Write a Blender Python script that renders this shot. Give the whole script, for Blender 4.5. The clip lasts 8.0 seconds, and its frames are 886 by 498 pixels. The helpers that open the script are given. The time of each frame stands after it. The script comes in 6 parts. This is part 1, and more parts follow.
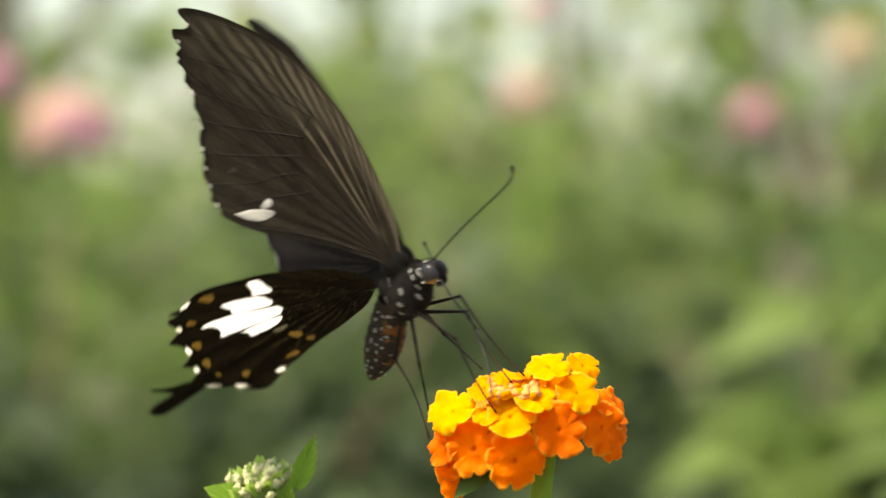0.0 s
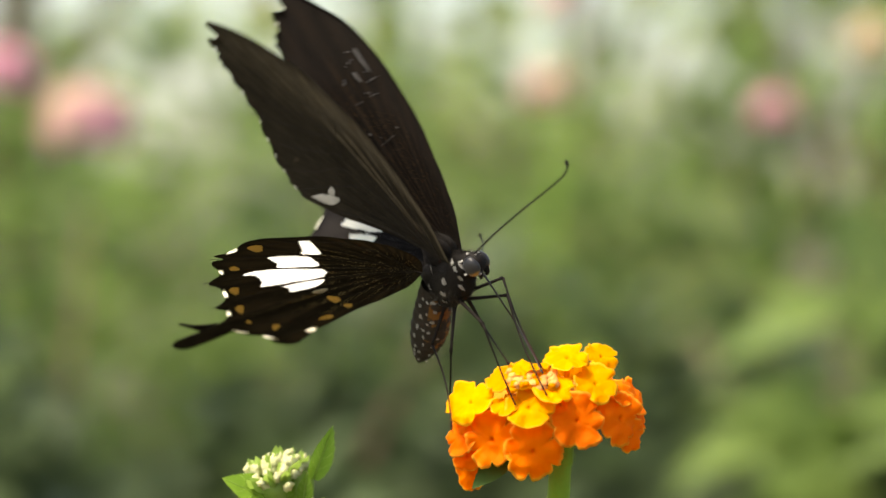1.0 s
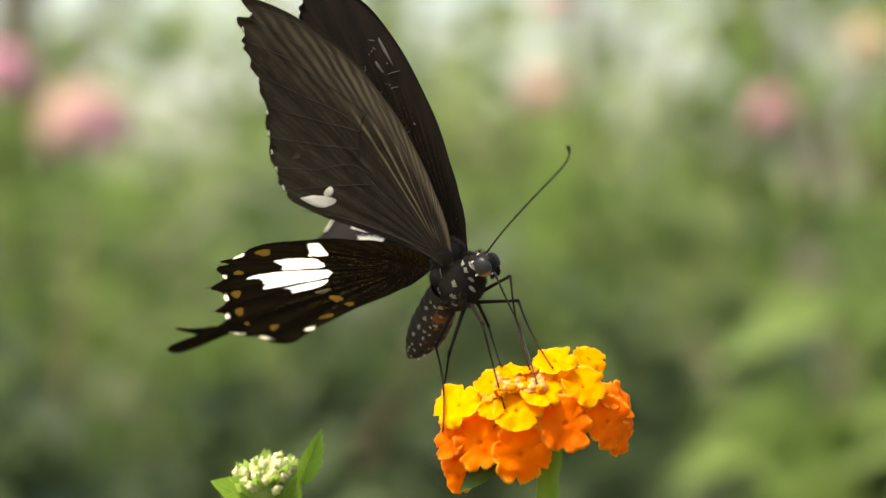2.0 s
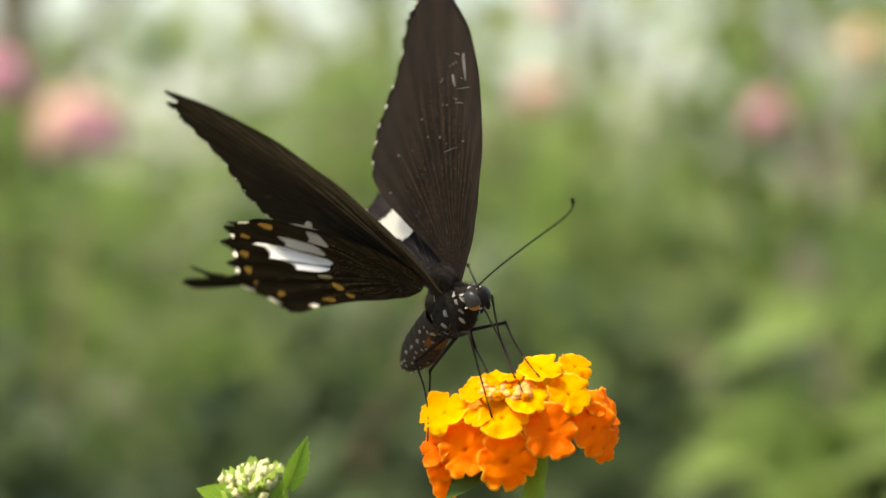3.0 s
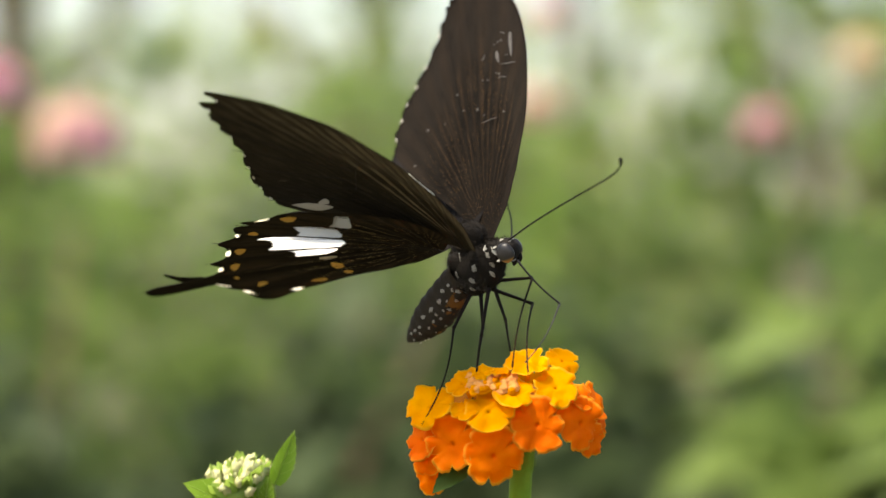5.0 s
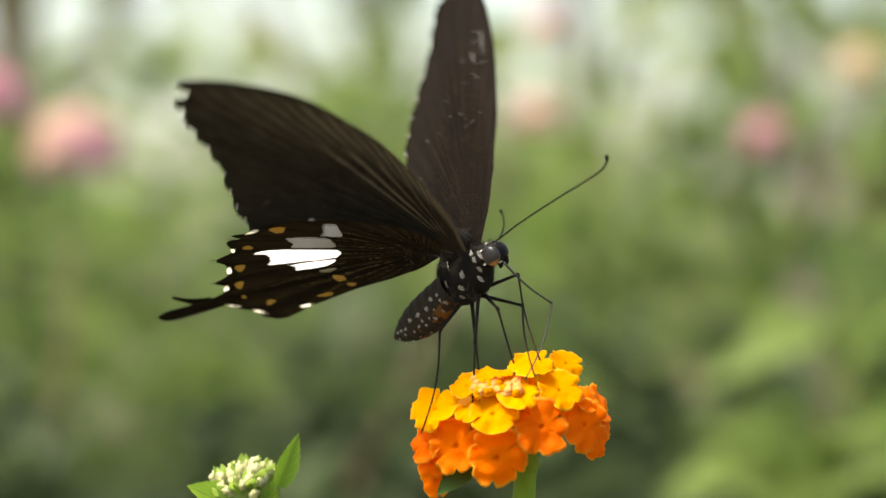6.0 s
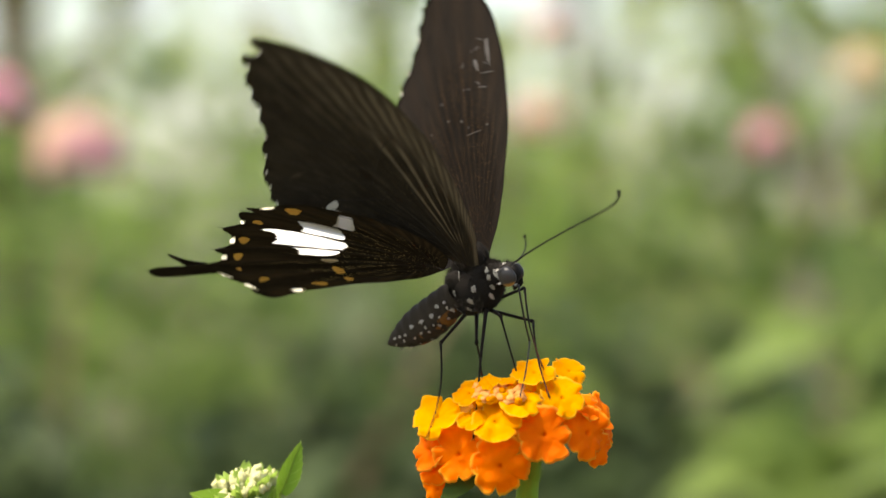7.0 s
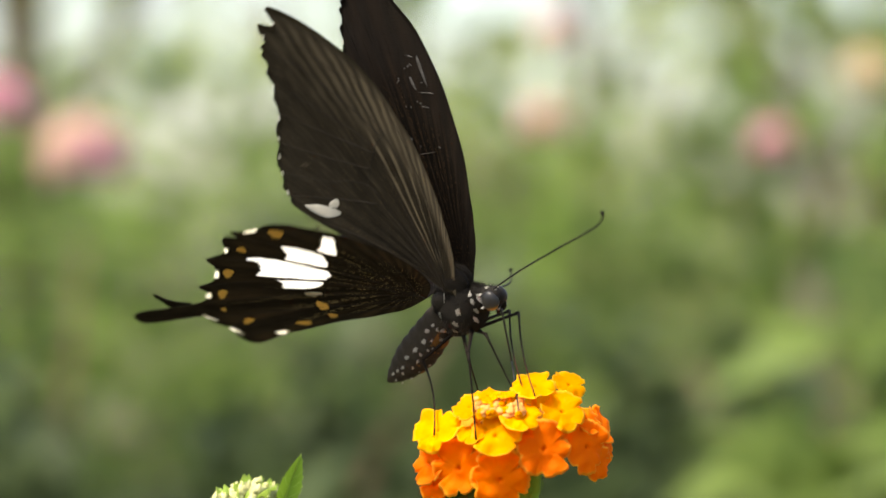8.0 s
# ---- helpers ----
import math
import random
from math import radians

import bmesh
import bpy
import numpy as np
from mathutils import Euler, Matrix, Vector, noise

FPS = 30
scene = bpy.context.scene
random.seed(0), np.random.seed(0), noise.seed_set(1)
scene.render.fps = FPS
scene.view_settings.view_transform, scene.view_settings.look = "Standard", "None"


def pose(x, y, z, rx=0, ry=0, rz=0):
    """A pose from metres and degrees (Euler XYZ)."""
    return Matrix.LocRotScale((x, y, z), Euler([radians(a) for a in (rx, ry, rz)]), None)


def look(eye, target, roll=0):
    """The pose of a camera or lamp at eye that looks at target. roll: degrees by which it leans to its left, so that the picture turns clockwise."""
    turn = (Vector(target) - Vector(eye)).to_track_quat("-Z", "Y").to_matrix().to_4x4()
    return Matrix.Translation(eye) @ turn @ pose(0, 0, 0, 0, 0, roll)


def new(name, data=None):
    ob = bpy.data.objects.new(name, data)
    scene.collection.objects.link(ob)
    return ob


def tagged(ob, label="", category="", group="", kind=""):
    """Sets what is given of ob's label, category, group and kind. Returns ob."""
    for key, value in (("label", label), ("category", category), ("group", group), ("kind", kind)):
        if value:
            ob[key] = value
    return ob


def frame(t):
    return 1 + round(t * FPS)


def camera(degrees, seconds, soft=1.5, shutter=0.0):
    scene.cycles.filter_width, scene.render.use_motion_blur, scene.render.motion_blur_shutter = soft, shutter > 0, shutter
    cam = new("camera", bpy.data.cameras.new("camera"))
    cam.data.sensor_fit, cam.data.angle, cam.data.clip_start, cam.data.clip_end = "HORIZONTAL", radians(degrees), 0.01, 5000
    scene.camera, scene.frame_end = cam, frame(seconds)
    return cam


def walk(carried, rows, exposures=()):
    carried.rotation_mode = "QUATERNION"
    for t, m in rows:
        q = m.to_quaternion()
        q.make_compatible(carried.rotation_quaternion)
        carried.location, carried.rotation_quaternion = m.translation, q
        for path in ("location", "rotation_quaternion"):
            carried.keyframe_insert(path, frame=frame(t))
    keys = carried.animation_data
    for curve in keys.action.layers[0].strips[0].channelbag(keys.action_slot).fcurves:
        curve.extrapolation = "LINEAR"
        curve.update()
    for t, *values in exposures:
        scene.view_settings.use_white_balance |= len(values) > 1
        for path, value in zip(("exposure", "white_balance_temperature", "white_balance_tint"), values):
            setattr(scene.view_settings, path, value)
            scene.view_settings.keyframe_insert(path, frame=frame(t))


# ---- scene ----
# ---- camera: a long lens close to the flower, hand-held, wide aperture ----
CAMERA_ROWS = [
    (0.0, look((-0.00690, -0.612, 0.95056), (-0.00277, 0.0, 0.95033))),
    (0.5, look((-0.00677, -0.612, 0.95008), (-0.00555, 0.0, 0.94983))),
    (1.0, look((-0.00694, -0.612, 0.94985), (-0.00630, 0.0, 0.94849))),
    (1.5, look((-0.00565, -0.612, 0.94981), (-0.00521, 0.0, 0.94857))),
    (3.0, look((-0.00195, -0.612, 0.95085), (-0.00126, 0.0, 0.95050))),
    (3.5, look((0.00000, -0.612, 0.95000), (0.00000, 0.0, 0.95000))),
    (4.0, look((-0.00065, -0.612, 0.94841), (-0.00016, 0.0, 0.94917))),
    (4.5, look((0.00096, -0.612, 0.94776), (0.00134, 0.0, 0.94933))),
    (6.0, look((-0.00044, -0.612, 0.94490), (0.00050, 0.0, 0.94984))),
    (6.5, look((-0.00107, -0.612, 0.94511), (-0.00008, 0.0, 0.95051))),
    (7.0, look((-0.00037, -0.612, 0.94615), (0.00000, 0.0, 0.95134))),
    (7.5, look((0.00019, -0.612, 0.94768), (-0.00000, 0.0, 0.95269))),
    (8.0, look((0.00093, -0.612, 0.94889), (-0.00000, 0.0, 0.95395))),
]
cam = camera(16.0, 8.0, 1.5, 0.5)
cam.data.dof.use_dof = True
cam.data.dof.focus_distance = 0.608
cam.data.dof.aperture_fstop = 9.8
cam.data.dof.aperture_blades = 0
walk(cam, CAMERA_ROWS, [(0.0, 1.46, 7500, 10), (8.0, 1.46, 7500, 10)])

# ---- light: bright, hazy day with a soft high sun ----
SUN_HEIGHT, SUN_TURN = 60.0, 238.0
world = bpy.data.worlds.new("sky")
scene.world = world
world.use_nodes = True
wn, wl = world.node_tree.nodes, world.node_tree.links
sky = wn.new("ShaderNodeTexSky")
sky.sky_type = "NISHITA"
sky.sun_disc = False
sky.sun_elevation, sky.sun_rotation = radians(SUN_HEIGHT), radians(SUN_TURN)
sky.air_density, sky.dust_density, sky.ozone_density = 1.0, 3.0, 1.0
wn["Background"].inputs["Strength"].default_value = 0.15
wl.new(sky.outputs["Color"], wn["Background"].inputs["Color"])

sun_data = bpy.data.lights.new("sun", "SUN")
sun_data.energy, sun_data.angle, sun_data.color = 3.0, radians(14), (1.0, 0.95, 0.87)
sun = new("sun", sun_data)
_a, _e = radians(SUN_TURN), radians(SUN_HEIGHT)
sun.matrix_world = look((math.sin(_a) * math.cos(_e) * 5, math.cos(_a) * math.cos(_e) * 5, math.sin(_e) * 5), (0, 0, 0))


# ---- materials ----
class Net:
    """A material with short ways to add nodes."""

    def __init__(self, name):
        self.mat = bpy.data.materials.new(name)
        self.mat.use_nodes = True
        self.n, self.l = self.mat.node_tree.nodes, self.mat.node_tree.links
        self.bsdf = self.n["Principled BSDF"]
        self.out = self.n["Material Output"]

    def put(self, socket, value):
        if hasattr(value, "is_linked"):
            self.l.new(value, socket)
        elif isinstance(value, tuple) and len(value) == 3 and socket.type == "RGBA":
            socket.default_value = (*value, 1)
        else:
            socket.default_value = value

    def add(self, kind, **inputs):
        node = self.n.new(kind)
        for key, value in inputs.items():
            self.put(node.inputs[key.replace("_", " ")], value)
        return node

    def coord(self, which="Object"):
        return self.n.new("ShaderNodeTexCoord").outputs[which]

    def rand(self):
        return self.n.new("ShaderNodeObjectInfo").outputs["Random"]

    def island(self):
        return self.n.new("ShaderNodeNewGeometry").outputs["Random Per Island"]

    def noise(self, scale, vector=None, detail=3.0, rough=0.55):
        node = self.add("ShaderNodeTexNoise", Scale=scale, Detail=detail, Roughness=rough)
        self.l.new(vector or self.coord(), node.inputs["Vector"])
        return node.outputs["Fac"]

    def math(self, op, a, b=0.0, c=0.0):
        node = self.n.new("ShaderNodeMath")
        node.operation = op
        for i, v in enumerate((a, b, c)):
            self.put(node.inputs[i], v)
        return node.outputs[0]

    def ramp(self, fac, *stops):
        node = self.n.new("ShaderNodeValToRGB")
        self.l.new(fac, node.inputs["Fac"])
        el = node.color_ramp.elements
        while len(el) < len(stops):
            el.new(0.5)
        for e, (p, c) in zip(el, stops):
            e.position, e.color = p, (*c, 1)
        return node.outputs["Color"]

    def step(self, fac, lo, hi, a=0.0, b=1.0):
        node = self.n.new("ShaderNodeMapRange")
        node.interpolation_type = "SMOOTHSTEP"
        for i, v in enumerate((fac, lo, hi, a, b)):
            self.put(node.inputs[i], v)
        return node.outputs[0]

    def mix(self, fac, a, b, blend="MIX"):
        node = self.n.new("ShaderNodeMix")
        node.data_type, node.blend_type = "RGBA", blend
        self.put(node.inputs[0], fac)
        self.put(node.inputs[6], a)
        self.put(node.inputs[7], b)
        return node.outputs[2]

    def bump(self, height, strength=0.3, distance=0.0002):
        node = self.add("ShaderNodeBump", Strength=strength, Distance=distance, Height=height)
        self.l.new(node.outputs[0], self.bsdf.inputs["Normal"])
        return node.outputs[0]

    def done(self, colour, rough=0.6, spec=0.4, glow_through=0.0, sheen=0.0):
        self.put(self.bsdf.inputs["Base Color"], colour)
        self.put(self.bsdf.inputs["Roughness"], rough)
        self.bsdf.inputs["Specular IOR Level"].default_value = spec
        if sheen:
            self.bsdf.inputs["Sheen Weight"].default_value = sheen
        if glow_through:
            tr = self.n.new("ShaderNodeBsdfTranslucent")
            self.put(tr.inputs["Color"], colour)
            mx = self.n.new("ShaderNodeMixShader")
            mx.inputs[0].default_value = glow_through
            self.l.new(self.bsdf.outputs[0], mx.inputs[1])
            self.l.new(tr.outputs[0], mx.inputs[2])
            self.l.new(mx.outputs[0], self.out.inputs["Surface"])
        return self.mat


def petal_material(name, throat, mid, rim):
    """Thin petal: deeper at the throat, paler on the very edge, with fine radial grain."""
    m = Net(name)
    sep = m.add("ShaderNodeSeparateXYZ", Vector=m.coord("UV"))
    s = m.math("ADD", sep.outputs[1], m.math("MULTIPLY_ADD", m.noise(900), 0.12, -0.06))
    # the rim stop puts backlight on the thin edge into the colour
    c = m.ramp(s, (0.02, throat), (0.10, mid), (0.86, mid), (0.96, rim))
    c = m.mix(m.math("MULTIPLY", m.step(m.noise(260, detail=5), 0.35, 0.75), 0.7), c, tuple(v * k for v, k in zip(mid, (0.95, 0.74, 1))))
    hs = m.add("ShaderNodeHueSaturation", Color=c, Hue=m.math("MULTIPLY_ADD", m.rand(), 0.010, 0.498), Value=m.math("MULTIPLY_ADD", m.rand(), 0.12, 0.88))
    m.bump(m.math("ADD", m.math("MULTIPLY", m.noise(500), 2.0), m.noise(1600)), 0.5, 0.0004)
    return m.done(hs.outputs[0], 0.65, 0.10, 0.6)


def leaf_material(name, dark, light, scale=60.0, lucent=0.3):
    m = Net(name)
    c = m.mix(m.noise(scale), dark, light)
    c = m.mix(m.math("MULTIPLY", m.island(), 0.7), c, tuple(v * 0.5 for v in dark))
    m.bump(m.noise(scale * 8), 0.4, 0.0004)
    return m.done(c, 0.55, 0.2, lucent)


def wing_material(name, ground, streak, rays, span, strong, broad, lucent, dots, dot_colour, stripe=0.34, count=11.0, until=2.0):
    """Scaled wing membrane: fine pale lines along the cell, broad faint rays towards the edge, rows of dots near the root."""
    m = Net(name)
    sep = m.add("ShaderNodeSeparateXYZ", Vector=m.coord("UV"))
    u, v = sep.outputs[0], sep.outputs[1]
    uu = m.math("ADD", u, m.math("MULTIPLY_ADD", m.noise(140), 0.024, -0.012))

    def lines(count, lo, hi):
        s = m.math("ABSOLUTE", m.math("SUBTRACT", m.math("FRACT", m.math("MULTIPLY", uu, count)), 0.5))
        return m.step(s, lo, hi, 1.0, 0.0)

    field = m.math("MULTIPLY", m.step(u, span[0], span[0] + 0.06), m.step(u, span[1], span[1] + 0.08, 1.0, 0.0))
    field = m.math("MULTIPLY", field, m.math("MULTIPLY", m.step(v, 0.06, 0.16), m.step(v, span[2], span[2] + 0.12, 1.0, 0.0)))
    fine = m.math("MULTIPLY", m.math("MULTIPLY", lines(rays, 0.05, 0.20), field), m.math("MULTIPLY_ADD", m.noise(220), 1.0, 0.1))
    wide = m.math("MULTIPLY", m.math("MULTIPLY", lines(count, 0.08, 0.42), m.math("MULTIPLY", m.step(v, 0.5, 0.8), m.step(v, 0.9, 0.99, 1.0, 0.0))), m.math("MULTIPLY", m.step(m.noise(45), 0.15, 0.65), m.step(u, until - 0.15, until + 0.05, 1.0, 0.0)))
    c = m.mix(m.noise(120, detail=5), ground, tuple(g * 0.55 for g in ground))
    c = m.mix(m.math("MULTIPLY", m.math("MULTIPLY", m.step(v, 0.45, 0.75), m.step(u, until - 0.2, until + 0.1, 1.0, 0.25)), m.step(m.noise(28), 0.2, 0.7)), c, tuple(g * broad for g in ground))
    along = m.add("ShaderNodeCombineXYZ", X=m.math("MULTIPLY", uu, 75.0), Y=m.math("MULTIPLY", v, 9.0))
    fibre = m.add("ShaderNodeTexNoise", Vector=along.outputs[0], Scale=1.0, Detail=5.0, Roughness=0.65, Distortion=0.6)
    c = m.mix(m.math("MULTIPLY", m.step(fibre.outputs["Fac"], 0.46, 0.74), 0.8), c, tuple(g * 2.1 for g in ground))
    c = m.mix(m.math("MULTIPLY", m.step(fibre.outputs["Fac"], 0.28, 0.44, 1.0, 0.0), 0.7), c, tuple(g * 0.35 for g in ground))
    c = m.mix(m.math("MULTIPLY", wide, stripe), c, streak)
    c = m.mix(m.math("MULTIPLY", fine, strong), c, streak)
    scuff = m.add("ShaderNodeTexNoise", Scale=90.0, Detail=6.0, Roughness=0.7, Distortion=1.5)
    m.l.new(m.coord(), scuff.inputs["Vector"])
    c = m.mix(m.math("MULTIPLY", m.step(scuff.outputs["Fac"], 0.68, 0.78), 0.35), c, streak)
    vor = m.add("ShaderNodeTexVoronoi", Scale=3200.0)
    m.l.new(m.coord(), vor.inputs["Vector"])
    near_root = m.step(v, 0.5, 0.75, 1.0, 0.0)
    rowed = m.math("MULTIPLY", lines(rays * 1.3, 0.1, 0.3), m.step(m.noise(160), 0.34, 0.52))
    dot = m.math("MULTIPLY", m.math("LESS_THAN", vor.outputs["Distance"], 0.30), m.math("MULTIPLY", near_root, rowed))
    c = m.mix(m.math("MULTIPLY", dot, dots), c, dot_colour)
    m.bump(m.math("ADD", m.noise(2500), m.math("MULTIPLY", fine, 1.5)), 0.45, 0.00015)
    return m.done(c, m.math("MULTIPLY_ADD", m.noise(70), 0.2, 0.75), 0.02, lucent)


def plain_material(name, colour, rough=0.5, spec=0.4, vary=0.25, scale=800.0, bump=0.2, lucent=0.0, sheen=0.0):
    m = Net(name)
    c = m.mix(m.noise(scale), colour, tuple(v * (1 - vary) for v in colour))
    c = m.mix(m.math("MULTIPLY", m.noise(scale * 0.15), vary), c, tuple(v * (1 - 2 * vary) for v in colour))
    if bump:
        m.bump(m.noise(scale * 2), bump, 0.0002)
    return m.done(c, rough, spec, lucent, sheen)


YELLOW = petal_material("yellow_petal", (0.92, 0.40, 0.0), (0.97, 0.49, 0.0), (0.97, 0.64, 0.04))
ORANGE = petal_material("orange_petal", (0.92, 0.19, 0.0), (1.0, 0.248, 0.004), (0.98, 0.54, 0.05))
PINK = petal_material("pink_petal", (0.84, 0.68, 0.56), (0.84, 0.50, 0.57), (0.85, 0.62, 0.66))
CREAM = petal_material("cream_petal", (0.80, 0.68, 0.40), (0.80, 0.71, 0.47), (0.82, 0.76, 0.56))
TUBE = plain_material("orange_flower_tubes", (0.85, 0.36, 0.02), 0.6, 0.15, 0.3, 900, 0.4, 0.3)
PEACH = plain_material("peach_bud", (0.93, 0.50, 0.14), 0.6, 0.15, 0.08, 1500, 0.2, 0.5)
BUD = plain_material("cream_bud", (0.82, 0.82, 0.48), 0.5, 0.2, 0.15, 1500, 0.2, 0.5)
STEM = plain_material("green_stem", (0.20, 0.36, 0.03), 0.6, 0.15, 0.3, 500, 0.3, 0.1)
SEPAL = plain_material("green_sepal", (0.36, 0.52, 0.10), 0.5, 0.4, 0.25, 900, 0.3, 0.5)
LEAF = leaf_material("leaf", (0.025, 0.065, 0.005), (0.05, 0.11, 0.009), 700.0, 0.2)
BRACT = leaf_material("bract", (0.15, 0.30, 0.02), (0.28, 0.44, 0.05), 400.0, 0.5)
# Near bush and hedge leaves darkened, with shade put into the colour.
SHADED_BUSH_LEAF = leaf_material("shaded_bush_leaf", (0.040, 0.067, 0.026), (0.122, 0.165, 0.069), 12.0, 0.45)
# Lightened copy: sunlight put into the colour of the far and low bushes.
SUNLIT_BUSH_LEAF = leaf_material("sunlit_bush_leaf", (0.100, 0.175, 0.040), (0.26, 0.345, 0.105), 10.0, 0.55)
# Tree leaves lighter again, their sunlit look carried by the colour.
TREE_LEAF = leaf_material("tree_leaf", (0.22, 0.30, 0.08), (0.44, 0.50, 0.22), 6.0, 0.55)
BRANCH = plain_material("branch_bark", (0.16, 0.12, 0.07), 0.8, 0.2, 0.35, 150, 0.5)
WING_UNDER = wing_material("forewing_underside", (0.0225, 0.0188, 0.0130), (0.25, 0.205, 0.135), 13.0, (0.03, 0.32, 0.54), 0.75, 2.6, 0.06, 0.2, (0.20, 0.15, 0.07), 0.36, 26.0, 0.52)
WING_TOP = wing_material("forewing_upperside", (0.0068, 0.0056, 0.0046), (0.08, 0.048, 0.028), 18.0, (0.05, 0.75, 0.65), 0.16, 2.0, 0.06, 0.55, (0.11, 0.066, 0.034), 0.06)
HIND_UNDER = wing_material("hindwing_underside", (0.0110, 0.0088, 0.0062), (0.06, 0.042, 0.024), 12.0, (0.0, 1.0, 0.9), 0.3, 1.5, 0.03, 0.85, (0.34, 0.28, 0.15))
HIND_TOP = wing_material("hindwing_upperside", (0.0055, 0.005, 0.005), (0.03, 0.027, 0.024), 12.0, (0.0, 1.0, 0.9), 0.3, 1.5, 0.03, 0.3, (0.2, 0.2, 0.2))
VEIN = plain_material("wing_vein", (0.020, 0.016, 0.012), 0.7, 0.12, 0.3, 900, 0.1)
WHITE = plain_material("white_scales", (0.92, 0.91, 0.82), 0.7, 0.2, 0.02, 1200, 0.2, 0.8)
GREY_WHITE = plain_material("dusty_white_scales", (0.62, 0.60, 0.52), 0.7, 0.15, 0.3, 700, 0.3, 0.15)
SCUFF = plain_material("scuffed_scales", (0.11, 0.105, 0.10), 0.7, 0.15, 0.45, 1800, 0.3)
OCHRE = plain_material("ochre_scales", (0.650, 0.378, 0.066), 0.6, 0.3, 0.3, 900, 0.3, 0.1)
CREAM_SCALE = plain_material("cream_scales", (0.95, 0.90, 0.70), 0.6, 0.2, 0.08, 900, 0.3, 0.7)
BODY = plain_material("black_chitin", (0.0095, 0.0076, 0.0056), 0.75, 0.15, 0.4, 1200, 0.8)
BODY_WHITE = plain_material("pale_body_scales", (0.44, 0.43, 0.39), 0.8, 0.1, 0.4, 900, 0.4)
ABDOMEN = plain_material("brown_black_scales", (0.041, 0.033, 0.024), 0.75, 0.12, 0.45, 1100, 0.9)
PALE_HAIR = plain_material("pale_hair", (0.12, 0.11, 0.095), 0.8, 0.1, 0.3, 500, 0.0)
HAIR = plain_material("dark_hair", (0.0125, 0.0100, 0.0073), 0.75, 0.1, 0.3, 500, 0.0)
PROBOSCIS = plain_material("brown_proboscis", (0.022, 0.020, 0.020), 0.5, 0.25, 0.3, 1500, 0.1)
BELLY = plain_material("rusty_scales", (0.26, 0.115, 0.026), 0.7, 0.15, 0.6, 700, 0.5)


def eye_material():
    m = Net("compound_eye")
    sep = m.add("ShaderNodeSeparateXYZ", Vector=m.coord())
    c = m.ramp(m.step(sep.outputs[2], -0.002, 0.002), (0.03, (0.30, 0.17, 0.05)), (0.14, (0.034, 0.031, 0.029)), (1.0, (0.012, 0.013, 0.015)))
    vor = m.add("ShaderNodeTexVoronoi", Scale=6000.0)
    m.l.new(m.coord(), vor.inputs["Vector"])
    m.bump(vor.outputs["Distance"], 0.2, 0.0001)
    return m.done(c, 0.30, 0.22)


EYE = eye_material()


def leg_material():
    """Black limb that turns red-brown towards the foot."""
    m = Net("black_leg")
    sep = m.add("ShaderNodeSeparateXYZ", Vector=m.coord())
    c = m.mix(m.noise(1500), (0.007, 0.0055, 0.0045), (0.012, 0.009, 0.007))
    c = m.mix(m.step(sep.outputs[0], 0.011, 0.019), c, (0.032, 0.010, 0.006))
    return m.done(c, 0.6, 0.05)


LEG = leg_material()


def ground_material():
    m = Net("garden_soil")
    c = m.mix(m.noise(3), (0.06, 0.045, 0.03), (0.06, 0.08, 0.03))
    c = m.mix(m.noise(40), c, (0.11, 0.095, 0.07))
    m.bump(m.noise(60), 0.6, 0.02)
    return m.done(c, 0.9, 0.2)


SOIL = ground_material()


# ---- builders ----
def mesh_object(name, bm, material, parent=None, label="", smooth=True):
    data = bpy.data.meshes.new(name)
    bm.normal_update()
    bm.to_mesh(data)
    bm.free()
    for mat in material if isinstance(material, (list, tuple)) else [material]:
        data.materials.append(mat)
    for poly in data.polygons:
        poly.use_smooth = smooth
    ob = new(name, data)
    ob.parent = parent
    return tagged(ob, label)


def part(name, bm, material, parent, label=""):
    return mesh_object(name, bm, material, parent, label)


def thing(name, label, category, group="", at=(0, 0, 0)):
    ob = new(name)
    ob.empty_display_size = 0.01
    ob.location = at
    return tagged(ob, label, category, group)


def spline(points, per=8):
    """A smooth line joining the points."""
    pts = [Vector(p) for p in points]
    pts = [pts[0]] + pts + [pts[-1]]
    out = []
    for i in range(1, len(pts) - 2):
        a, b, c, d = pts[i - 1:i + 3]
        for k in range(per):
            s = k / per
            out.append(0.5 * (2 * b + (c - a) * s + (2 * a - 5 * b + 4 * c - d) * s * s + (3 * b - a - 3 * c + d) * s ** 3))
    return out + [pts[-2].copy()]


def add_tube(bm, path, radius, sides=8, slot=0):
    """A round tube along the path; radius is a number or a function of 0..1."""
    rings, n = [], len(path)
    side = Vector((0.3, 0.8, 0.52))
    for i, p in enumerate(path):
        d = (path[min(i + 1, n - 1)] - path[max(i - 1, 0)]).normalized()
        side = (side - d * side.dot(d)).normalized()
        up = d.cross(side)
        r = radius(i / (n - 1)) if callable(radius) else radius
        rings.append([bm.verts.new(p + (side * math.cos(a) + up * math.sin(a)) * r) for a in (2 * math.pi * k / sides for k in range(sides))])
    for a, b in zip(rings, rings[1:]):
        for k in range(sides):
            bm.faces.new((a[k], a[(k + 1) % sides], b[(k + 1) % sides], b[k])).material_index = slot
    for ring in (rings[0][::-1], rings[-1]):
        bm.faces.new(ring).material_index = slot


